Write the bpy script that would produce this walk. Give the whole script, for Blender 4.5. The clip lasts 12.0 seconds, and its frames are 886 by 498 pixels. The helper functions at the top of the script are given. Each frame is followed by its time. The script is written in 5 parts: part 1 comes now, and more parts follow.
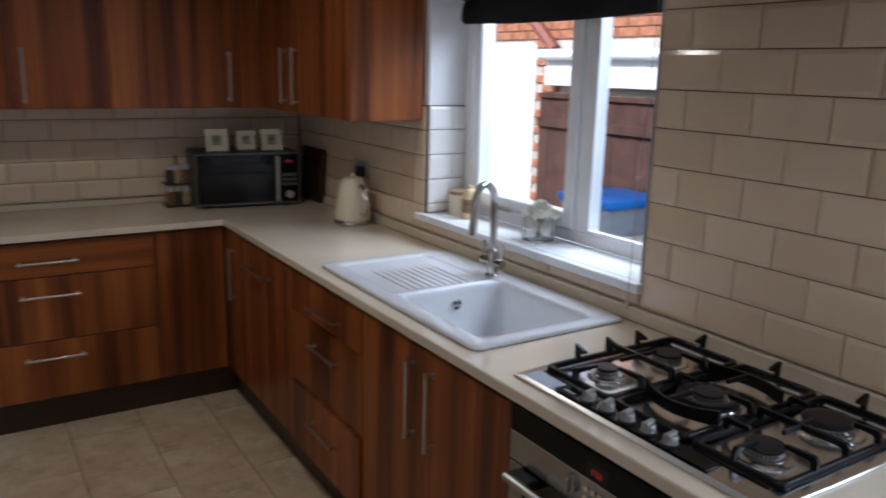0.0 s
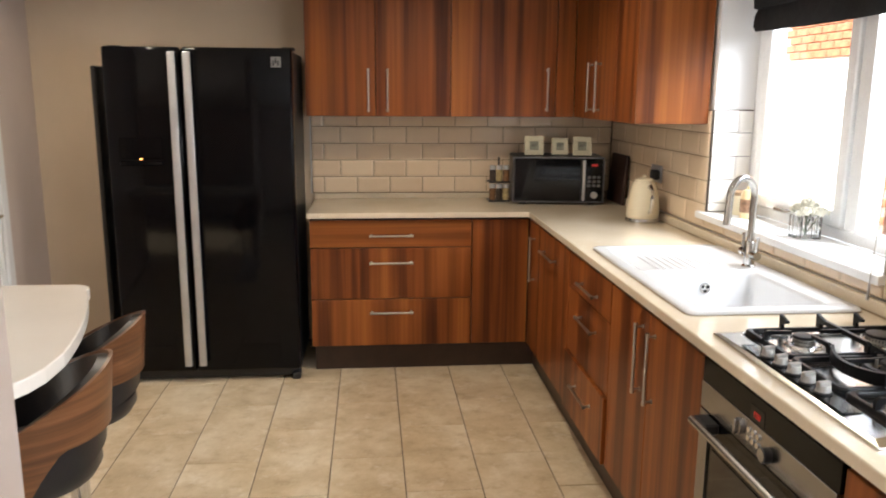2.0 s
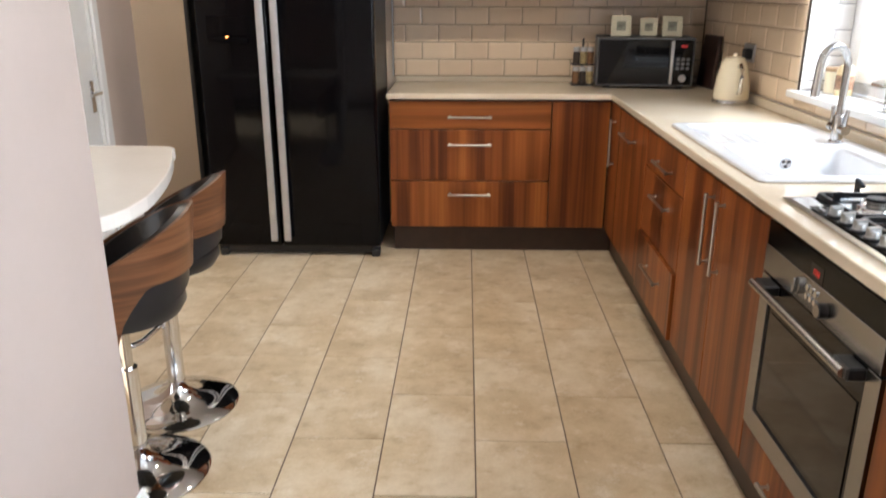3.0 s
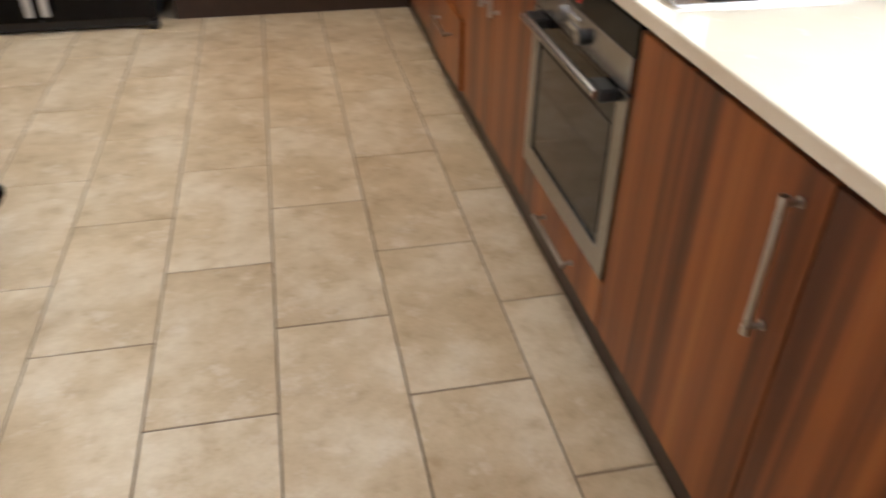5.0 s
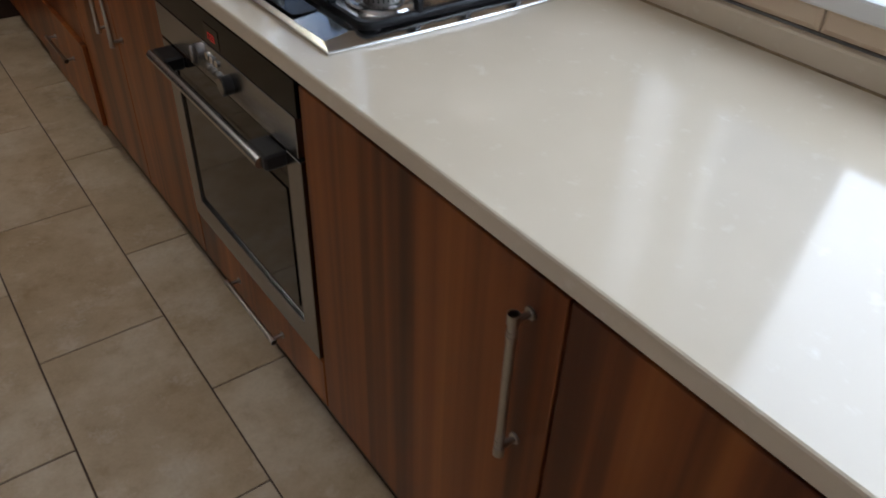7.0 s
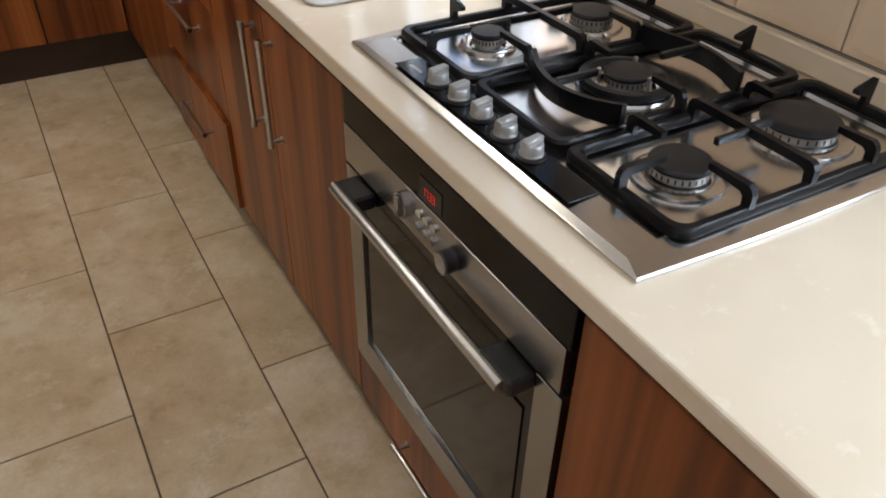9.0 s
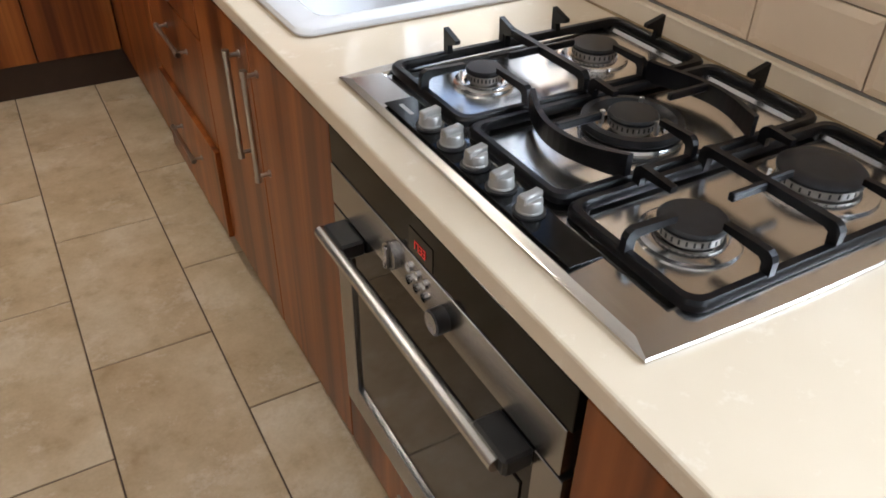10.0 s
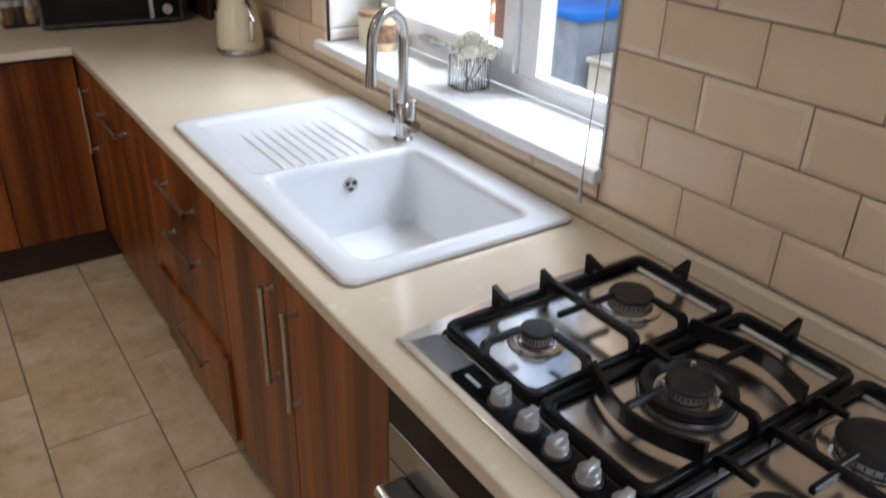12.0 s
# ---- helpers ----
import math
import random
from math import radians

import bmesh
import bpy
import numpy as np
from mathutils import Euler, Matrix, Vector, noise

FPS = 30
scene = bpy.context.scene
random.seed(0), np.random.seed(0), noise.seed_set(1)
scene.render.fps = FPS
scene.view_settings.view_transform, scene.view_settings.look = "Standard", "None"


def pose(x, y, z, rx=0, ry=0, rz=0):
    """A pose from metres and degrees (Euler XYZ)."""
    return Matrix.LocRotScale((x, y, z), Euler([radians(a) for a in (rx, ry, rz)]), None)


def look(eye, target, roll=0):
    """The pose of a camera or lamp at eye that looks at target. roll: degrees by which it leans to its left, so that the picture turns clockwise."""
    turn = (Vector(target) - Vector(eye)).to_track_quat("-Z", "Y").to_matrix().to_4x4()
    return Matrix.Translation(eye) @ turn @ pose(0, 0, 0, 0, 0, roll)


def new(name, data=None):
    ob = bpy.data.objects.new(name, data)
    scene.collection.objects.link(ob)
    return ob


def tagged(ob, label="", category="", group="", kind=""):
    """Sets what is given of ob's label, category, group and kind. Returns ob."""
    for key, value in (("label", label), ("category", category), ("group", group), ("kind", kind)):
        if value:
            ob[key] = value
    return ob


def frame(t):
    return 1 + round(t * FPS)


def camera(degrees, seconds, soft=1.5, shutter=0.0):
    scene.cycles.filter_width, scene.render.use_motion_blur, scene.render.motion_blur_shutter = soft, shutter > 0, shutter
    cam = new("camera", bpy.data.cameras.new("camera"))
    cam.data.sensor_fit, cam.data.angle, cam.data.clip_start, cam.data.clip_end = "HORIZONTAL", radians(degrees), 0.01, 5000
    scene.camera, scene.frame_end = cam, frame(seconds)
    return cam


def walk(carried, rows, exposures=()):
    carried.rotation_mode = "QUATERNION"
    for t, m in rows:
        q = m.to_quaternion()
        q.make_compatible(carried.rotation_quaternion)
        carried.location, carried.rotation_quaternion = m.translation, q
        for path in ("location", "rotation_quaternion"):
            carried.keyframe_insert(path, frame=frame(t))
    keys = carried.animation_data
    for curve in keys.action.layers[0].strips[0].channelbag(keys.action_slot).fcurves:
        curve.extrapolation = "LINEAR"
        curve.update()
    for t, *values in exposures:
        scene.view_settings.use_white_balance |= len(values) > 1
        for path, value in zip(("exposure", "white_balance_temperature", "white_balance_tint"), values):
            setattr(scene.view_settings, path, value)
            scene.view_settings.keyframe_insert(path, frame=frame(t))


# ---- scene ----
cam = camera(59.7, 12.0, soft=1.7, shutter=0.4)
PATH = [
    (0, (0.017, 0.103, 1.612), (1.059, 1.748, 1.159), 1.4),
    (0.5, (0.026, -0.079, 1.608), (0.73, 1.746, 1.192), 1.0),
    (1, (0.038, -0.256, 1.611), (0.546, 1.637, 1.215), 0.8),
    (1.5, (0.118, -0.338, 1.591), (0.464, 1.593, 1.202), 0.5),
    (2, (0.193, -0.424, 1.524), (0.376, 1.528, 1.131), 0.4),
    (2.5, (0.24, -0.477, 1.44), (0.284, 1.467, 0.971), 0.2),
    (2.7, (0.253, -0.492, 1.425), (0.251, 1.436, 0.893), 0.1),
    (4.3, (0.373, -0.477, 1.326), (0.248, 1.268, 0.358), -0.1),
    (4.5, (0.386, -0.478, 1.324), (0.312, 1.245, 0.312), -0.1),
    (5, (0.42, -0.461, 1.318), (0.762, 1.15, 0.184), 0.7),
    (5.5, (0.45, -0.453, 1.305), (1.176, 0.983, 0.117), 1.3),
    (6, (0.467, -0.411, 1.33), (1.398, 0.876, 0.114), 1.8),
    (6.5, (0.535, -0.269, 1.34), (1.509, 0.979, 0.118), 1.8),
    (7, (0.604, -0.141, 1.359), (1.566, 1.118, 0.139), 2.0),
    (7.5, (0.605, -0.004, 1.369), (1.489, 1.307, 0.145), 1.6),
    (7.7, (0.593, 0.067, 1.369), (1.446, 1.406, 0.153), 1.9),
    (9.3, (0.642, 0.405, 1.396), (1.451, 1.78, 0.191), 1.3),
    (9.5, (0.655, 0.421, 1.398), (1.466, 1.799, 0.197), 1.3),
    (10, (0.686, 0.451, 1.394), (1.497, 1.837, 0.202), 1.3),
    (10.5, (0.691, 0.488, 1.4), (1.494, 1.886, 0.216), 1.2),
    (11, (0.682, 0.544, 1.47), (1.489, 1.952, 0.302), 1.3),
    (11.5, (0.636, 0.603, 1.531), (1.512, 2.029, 0.436), 1.6),
    (12, (0.581, 0.611, 1.595), (1.59, 2.063, 0.659), 1.8),
]

walk(cam, [(t, look(eye, target, roll)) for t, eye, target, roll in PATH],
     exposures=[(0, 0.03, 5340, 12), (0.5, 0.49, 5600, 11), (1, 0.96, 6070, 10), (1.5, 1.33, 6270, 10), (2, 1.55, 6270, 10), (2.5, 1.65, 6020, 10),
                (4.3, 1.76, 5670, 10), (4.5, 1.75, 5670, 10), (5.5, 1.43, 5970, 10), (6, 1.06, 5740, 10), (6.5, 0.53, 5570, 10), (7, 0.17, 5500, 10),
                (7.7, 0.31, 5570, 10), (9.3, 1.17, 5830, 10), (10.5, 1.28, 5820, 10), (11.5, 1.12, 5770, 10), (12, 0.75, 5670, 10)])

# ---- world, sun and lights ----
world = bpy.data.worlds.new("world")
scene.world = world
world.use_nodes = True
wn = world.node_tree
sky = wn.nodes.new("ShaderNodeTexSky")
sky.sky_type, sky.sun_disc = "NISHITA", False
sky.sun_elevation, sky.sun_rotation = radians(37), radians(264)
sky.air_density, sky.dust_density = 1.0, 4.0
wn.links.new(sky.outputs[0], wn.nodes["Background"].inputs[0])
wn.nodes["Background"].inputs[1].default_value = 0.15

sun = new("sun", bpy.data.lights.new("sun", "SUN"))
sun.data.energy, sun.data.angle, sun.data.color = 5.0, radians(2), (1.0, 0.96, 0.9)
sun.matrix_world = look((0, 0, 10), (5, 0.5, 6.2))


def area(name, where, at, w, h, watts, color):
    ob = new(name, bpy.data.lights.new(name, "AREA"))
    ob.data.shape, ob.data.size, ob.data.size_y = "RECTANGLE", w, h
    ob.data.energy, ob.data.color = watts, color
    ob.matrix_world = look(where, at)
    return ob


# daylight through the two windows of the east wall and the garden door of the dining side
area("window_daylight_a", (2.70, 1.90, 2.50), (1.3, 2.55, 1.0), 1.4, 1.0, 44, (0.93, 0.97, 1.0))
area("window_daylight_b", (2.02, -0.35, 1.55), (0.5, -0.35, 1.2), 1.6, 0.95, 22, (0.93, 0.97, 1.0))
area("garden_door_daylight", (-3.1, 0.05, 1.2), (-1.0, 1.6, 0.9), 1.2, 1.9, 7, (0.95, 0.98, 1.0))

# ---- materials ----


def material(name):
    m = bpy.data.materials.new(name)
    m.use_nodes = True
    return m, m.node_tree, m.node_tree.nodes["Principled BSDF"]


def link(t, a, b):
    t.links.new(a, b)


def coords(t, scale=(1, 1, 1), random_shift=0.0):
    tc = t.nodes.new("ShaderNodeTexCoord")
    mp = t.nodes.new("ShaderNodeMapping")
    mp.inputs["Scale"].default_value = scale
    link(t, tc.outputs["Object"], mp.inputs["Vector"])
    if random_shift:
        oi = t.nodes.new("ShaderNodeObjectInfo")
        mul = t.nodes.new("ShaderNodeVectorMath")
        mul.operation = "SCALE"
        mul.inputs[0].default_value = (random_shift, random_shift * 1.7, random_shift * 0.6)
        link(t, oi.outputs["Random"], mul.inputs["Scale"])
        link(t, mul.outputs[0], mp.inputs["Location"])
    return mp.outputs[0]


def noise_node(t, vec, scale, detail=3.0, rough=0.5):
    n = t.nodes.new("ShaderNodeTexNoise")
    n.inputs["Scale"].default_value, n.inputs["Detail"].default_value = scale, detail
    n.inputs["Roughness"].default_value = rough
    link(t, vec, n.inputs["Vector"])
    return n.outputs["Fac"]


def ramp(t, fac, stops):
    r = t.nodes.new("ShaderNodeValToRGB")
    while len(r.color_ramp.elements) < len(stops):
        r.color_ramp.elements.new(0.5)
    for e, (p, c) in zip(r.color_ramp.elements, stops):
        e.position, e.color = p, (*c, 1) if len(c) == 3 else c
    link(t, fac, r.inputs[0])
    return r.outputs[0]


def mix(t, fac, a, b, kind="MIX"):
    n = t.nodes.new("ShaderNodeMix")
    n.data_type, n.blend_type = "RGBA", kind
    for sock, v in ((n.inputs[0], fac), (n.inputs[6], a), (n.inputs[7], b)):
        if isinstance(v, (int, float)):
            sock.default_value = v
        elif isinstance(v, tuple):
            sock.default_value = (*v, 1)
        else:
            link(t, v, sock)
    return n.outputs[2]


def bump(t, fac, strength, distance, b):
    n = t.nodes.new("ShaderNodeBump")
    n.inputs["Strength"].default_value, n.inputs["Distance"].default_value = strength, distance
    link(t, fac, n.inputs["Height"])
    link(t, n.outputs[0], b.inputs["Normal"])


def plain(name, color, rough=0.5, metal=0.0, var=0.08, scale=12.0, bumps=0.0, coat=0.0, spec=0.5):
    """One colour with soft mottling at two scales, and a fine relief."""
    m, t, b = material(name)
    v = coords(t)
    big, fine = noise_node(t, v, scale, 3), noise_node(t, v, scale * 12, 2)
    dark = tuple(c * (1 - var) for c in color)
    light = tuple(min(1, c * (1 + var * 0.6)) for c in color)
    c = ramp(t, big, [(0.3, dark), (0.7, light)])
    c = mix(t, 0.12, c, ramp(t, fine, [(0.3, dark), (0.7, light)]), "MULTIPLY") if var > 0.15 else c
    link(t, c, b.inputs["Base Color"])
    r = t.nodes.new("ShaderNodeMapRange")
    r.inputs[3].default_value, r.inputs[4].default_value = max(0.02, rough * 0.85), min(1, rough * 1.2)
    link(t, big if metal or rough < 0.2 else fine, r.inputs[0])
    link(t, r.outputs[0], b.inputs["Roughness"])
    b.inputs["Metallic"].default_value = metal
    b.inputs["Coat Weight"].default_value = coat
    b.inputs["Specular IOR Level"].default_value = spec
    if bumps:
        bump(t, fine, bumps, 0.002, b)
    return m


def veneer(name, along):
    """Striped reddish walnut veneer; along is the grain's axis."""
    m, t, b = material(name)
    s_big, s_fine = [10.0] * 3, [120.0] * 3
    s_big[along], s_fine[along] = 0.22, 1.2
    shift = 9.0
    bands = noise_node(t, coords(t, tuple(s_big), shift), 1.0, 3.5, 0.6)
    mid = noise_node(t, coords(t, tuple(2.6 * a for a in s_big), shift), 1.0, 2)
    grain = noise_node(t, coords(t, tuple(s_fine), shift), 1.0, 4, 0.6)
    c = ramp(t, bands, [(0.34, (0.078, 0.021, 0.007)), (0.42, (0.125, 0.034, 0.010)), (0.48, (0.205, 0.058, 0.014)), (0.57, (0.265, 0.080, 0.018)), (0.68, (0.36, 0.122, 0.026))])
    c = mix(t, 0.5, c, ramp(t, mid, [(0.34, (0.45, 0.40, 0.40)), (0.50, (1, 1, 1))]), "MULTIPLY")
    c = mix(t, 0.22, c, ramp(t, grain, [(0.3, (0.55, 0.5, 0.48)), (0.6, (1, 1, 1))]), "MULTIPLY")
    link(t, c, b.inputs["Base Color"])
    b.inputs["Roughness"].default_value = 0.32
    b.inputs["Specular IOR Level"].default_value = 0.28
    bump(t, grain, 0.06, 0.001, b)
    return m


WOOD = veneer("walnut_veneer_upright", 2)
WOOD_X = veneer("walnut_veneer_level", 0)
PLINTH = plain("dark_plinth_foil", (0.045, 0.022, 0.014), 0.4, var=0.2)
CARCASS = plain("cabinet_carcass", (0.05, 0.022, 0.014), 0.6)


def brushed(name, color, rough, scale):
    """Brushed metal: fine streaks in the colour alone, an even gloss."""
    m, t, b = material(name)
    n = noise_node(t, coords(t, scale), 1.0, 2)
    link(t, ramp(t, n, [(0.3, tuple(0.93 * c for c in color)), (0.7, color)]), b.inputs["Base Color"])
    b.inputs["Roughness"].default_value, b.inputs["Metallic"].default_value = rough, 1.0
    return m


STEEL = brushed("brushed_steel", (0.50, 0.49, 0.475), 0.27, (300, 6, 300))
# same steel, darkened in colour for the dim room the oven front reflects
OVEN_STEEL = brushed("shaded_brushed_steel", (0.36, 0.355, 0.35), 0.27, (300, 6, 300))
TRAY = brushed("polished_tray_steel", (0.72, 0.71, 0.69), 0.20, (300, 6, 300))
CHROME = brushed("polished_chrome", (0.72, 0.72, 0.72), 0.06, (2, 2, 2))
NICKEL = brushed("satin_nickel", (0.50, 0.47, 0.43), 0.30, (200, 200, 200))
BLACK = plain("black_enamel", (0.012, 0.012, 0.013), 0.32, var=0.2, scale=30)
BLACK_GLASS = plain("black_glass", (0.006, 0.006, 0.007), 0.04, var=0.1, spec=0.28)
PANEL_BLACK = plain("black_control_panel", (0.004, 0.004, 0.004), 0.12, var=0.1, spec=0.14)
BLACK_PLASTIC = plain("black_plastic", (0.015, 0.015, 0.016), 0.4, var=0.2, scale=25)
FRIDGE = plain("gloss_black_fridge_paint", (0.003, 0.003, 0.004), 0.09, var=0.2, spec=0.17)
SILVER = plain("silver_plastic", (0.55, 0.55, 0.56), 0.35, 0.6)
WHITE_PAINT = plain("white_gloss_paint", (0.80, 0.80, 0.79), 0.3, var=0.03)
PVC = plain("white_upvc", (0.82, 0.83, 0.84), 0.28, var=0.03)
CERAMIC = plain("white_ceramic", (0.74, 0.75, 0.765), 0.12, var=0.02, coat=0.4)
WALL = plain("beige_wall_paint", (0.62, 0.50, 0.37), 0.85, var=0.04, scale=3, bumps=0.05)
WALL_PALE = plain("pale_wall_paint", (0.60, 0.50, 0.44), 0.85, var=0.04, scale=3, bumps=0.05)
WALL_PINK = plain("pinkish_grey_wall_paint", (0.47, 0.390, 0.340), 0.85, var=0.04, scale=3, bumps=0.05)
WALL_WHITE = plain("white_wall_paint", (0.80, 0.78, 0.76), 0.85, var=0.03, scale=3, bumps=0.05)
CEILING = plain("ceiling_paint", (0.82, 0.81, 0.79), 0.9, var=0.02, scale=2)
GROUT = plain("brown_grout", (0.14, 0.10, 0.075), 0.9, var=0.2, scale=40)
TILE_GROUT = plain("brown_grey_grout", (0.085, 0.062, 0.048), 0.9, var=0.2, scale=40)
CREAM = plain("cream_enamel", (0.74, 0.66, 0.48), 0.15, var=0.03, coat=0.5)
FABRIC = plain("black_patterned_fabric", (0.018, 0.015, 0.015), 0.9, var=0.4, scale=30, bumps=0.3)
LEATHER = plain("black_leatherette", (0.016, 0.016, 0.018), 0.33, var=0.2, scale=20, bumps=0.15)


def metro_tile(name="cream_glazed_tile"):
    m, t, b = material(name)
    oi = t.nodes.new("ShaderNodeObjectInfo")
    c = ramp(t, oi.outputs["Random"], [(0.0, (0.72, 0.565, 0.400)), (1.0, (0.79, 0.640, 0.465))])
    n = noise_node(t, coords(t, (1, 1, 1), 5.0), 9, 3)
    c = mix(t, 0.25, c, ramp(t, n, [(0.3, (0.85, 0.83, 0.8)), (0.7, (1, 1, 1))]), "MULTIPLY")
    # whiter copy of the cream glaze: window light put into the colour
    if name.startswith("white"):
        c = mix(t, 0.85, c, (0.82, 0.80, 0.77))
    link(t, c, b.inputs["Base Color"])
    b.inputs["Roughness"].default_value = 0.13
    bump(t, noise_node(t, coords(t, (1, 1, 1), 5.0), 14, 1), 0.06, 0.004, b)
    return m


def floor_tile():
    m, t, b = material("stone_look_floor_tile")
    v = coords(t, (1, 1, 1), 7.0)
    oi = t.nodes.new("ShaderNodeObjectInfo")
    big, mid, fine = noise_node(t, v, 3.5, 5, 0.62), noise_node(t, v, 14, 6, 0.65), noise_node(t, v, 120, 3)
    c = ramp(t, big, [(0.30, (0.51, 0.390, 0.240)), (0.5, (0.63, 0.505, 0.335)), (0.66, (0.74, 0.635, 0.470))])
    c = mix(t, 0.5, c, ramp(t, mid, [(0.30, (0.70, 0.62, 0.50)), (0.44, (0.93, 0.91, 0.87)), (0.62, (1.0, 1.0, 1.0))]), "MULTIPLY")
    c = mix(t, 0.3, c, ramp(t, oi.outputs["Random"], [(0, (0.82, 0.80, 0.78)), (1, (1, 1, 1))]), "MULTIPLY")
    c = mix(t, ramp(t, noise_node(t, v, 9, 8, 0.75), [(0.54, (0, 0, 0)), (0.66, (0.55, 0.55, 0.55))]), c, (0.78, 0.70, 0.58))
    c = mix(t, 0.2, c, ramp(t, fine, [(0.35, (0.75, 0.72, 0.68)), (0.6, (1, 1, 1))]), "MULTIPLY")
    link(t, c, b.inputs["Base Color"])
    r = t.nodes.new("ShaderNodeMapRange")
    r.inputs[3].default_value, r.inputs[4].default_value = 0.30, 0.52
    link(t, mid, r.inputs[0])
    link(t, r.outputs[0], b.inputs["Roughness"])
    bump(t, mid, 0.18, 0.002, b)
    return m


def worktop_material():
    m, t, b = material("cream_quartz_worktop")
    v = coords(t)
    fleck = noise_node(t, v, 26, 4, 0.7)
    cloud = noise_node(t, v, 4, 3)
    c = ramp(t, cloud, [(0.3, (0.64, 0.545, 0.405)), (0.7, (0.70, 0.605, 0.465))])
    c = mix(t, ramp(t, fleck, [(0.60, (0, 0, 0)), (0.72, (0.45, 0.45, 0.45))]), c, (0.80, 0.74, 0.63))
    link(t, c, b.inputs["Base Color"])
    b.inputs["Roughness"].default_value = 0.11
    return m


METRO, METRO_LIT, FLOOR_TILE, WORKTOP = metro_tile(), metro_tile("white_daylit_tile"), floor_tile(), worktop_material()


def glass_material():
    m, t, b = material("clear_glass")
    b.inputs["Base Color"].default_value = (0.97, 0.98, 0.98, 1)
    b.inputs["Roughness"].default_value, b.inputs["Transmission Weight"].default_value = 0.0, 1.0
    b.inputs["IOR"].default_value = 1.45
    return m


GLASS = glass_material()


def glow(name, color, strength):
    m, t, b = material(name)
    b.inputs["Base Color"].default_value = (*color, 1)
    b.inputs["Emission Color"].default_value = (*color, 1)
    b.inputs["Emission Strength"].default_value = strength
    return m


RED_LED = glow("red_display_digits", (1.0, 0.05, 0.03), 0.035)

# ---- mesh helpers: meshes are written in room coordinates and moved under their thing ----


def box(x0, y0, z0, x1, y1, z1, bevel=0.0, segments=1):
    bm = bmesh.new()
    bmesh.ops.create_cube(bm, size=1, matrix=Matrix.LocRotScale(((x0 + x1) / 2, (y0 + y1) / 2, (z0 + z1) / 2), None, (abs(x1 - x0), abs(y1 - y0), abs(z1 - z0))))
    if bevel:
        bmesh.ops.bevel(bm, geom=list(bm.edges), offset=bevel, segments=segments, affect="EDGES", profile=0.5)
    return bm


def join(*bms):
    out = bms[0]
    for other in bms[1:]:
        me = bpy.data.meshes.new("scratch")
        other.to_mesh(me)
        out.from_mesh(me)
        bpy.data.meshes.remove(me)
        other.free()
    return out


def rod(a, b, r, r2=None, n=16, caps=True):
    a, b = Vector(a), Vector(b)
    bm = bmesh.new()
    q = (b - a).to_track_quat("Z", "Y")
    bmesh.ops.create_cone(bm, cap_ends=caps, segments=n, radius1=r, radius2=r if r2 is None else r2, depth=(b - a).length,
                          matrix=Matrix.LocRotScale((a + b) / 2, q, None))
    return bm


def lathe(cx, cy, profile, n=32):
    """A turned body about the upright through (cx, cy); profile is rows of (radius, z)."""
    bm = bmesh.new()
    rings = []
    for r, z in profile:
        rings.append([bm.verts.new((cx + r * math.cos(2 * math.pi * k / n), cy + r * math.sin(2 * math.pi * k / n), z)) for k in range(n)] if r > 1e-6 else [bm.verts.new((cx, cy, z))])
    for lo, hi in zip(rings, rings[1:]):
        for k in range(n):
            loop = []
            loop += [lo[k % len(lo)], lo[(k + 1) % len(lo)]] if len(lo) > 1 else [lo[0]]
            loop += [hi[(k + 1) % len(hi)], hi[k % len(hi)]] if len(hi) > 1 else [hi[0]]
            bm.faces.new(loop)
    bmesh.ops.recalc_face_normals(bm, faces=bm.faces)
    return bm


def tube(points, r, n=12):
    """A round bar along points."""
    bm = bmesh.new()
    pts = [Vector(p) for p in points]
    rings = []
    up = Vector((0, 0, 1))
    for i, p in enumerate(pts):
        d = (pts[min(i + 1, len(pts) - 1)] - pts[max(i - 1, 0)]).normalized()
        side = d.cross(up)
        if side.length < 0.05:
            side = d.cross(Vector((0, 1, 0)))
        side.normalize()
        top = side.cross(d)
        rings.append([bm.verts.new(p + r * (math.cos(2 * math.pi * k / n) * side + math.sin(2 * math.pi * k / n) * top)) for k in range(n)])
    for lo, hi in zip(rings, rings[1:]):
        for k in range(n):
            bm.faces.new((lo[k], lo[(k + 1) % n], hi[(k + 1) % n], hi[k]))
    bm.faces.new(rings[0][::-1])
    bm.faces.new(rings[-1])
    bmesh.ops.recalc_face_normals(bm, faces=bm.faces)
    return bm


def prism(outline, z0, z1, bevel=0.0):
    """An upright block over an outline of (x, y)."""
    bm = bmesh.new()
    lo = [bm.verts.new((x, y, z0)) for x, y in outline]
    hi = [bm.verts.new((x, y, z1)) for x, y in outline]
    bm.faces.new(lo[::-1])
    bm.faces.new(hi)
    for k in range(len(lo)):
        bm.faces.new((lo[k], lo[(k + 1) % len(lo)], hi[(k + 1) % len(hi)], hi[k]))
    bmesh.ops.recalc_face_normals(bm, faces=bm.faces)
    if bevel:
        bmesh.ops.bevel(bm, geom=[e for e in bm.edges if abs(e.verts[0].co.z - e.verts[1].co.z) < 1e-6], offset=bevel, segments=2, affect="EDGES", profile=0.5)
    return bm


def mesh_of(name, bm, mat, smooth=False):
    me = bpy.data.meshes.new(name)
    if smooth:
        for f in bm.faces:
            f.smooth = True
        for e in bm.edges:
            if len(e.link_faces) == 2 and e.calc_face_angle(0) > radians(38):
                e.smooth = False
    bm.to_mesh(me)
    bm.free()
    me.materials.append(mat)
    return me


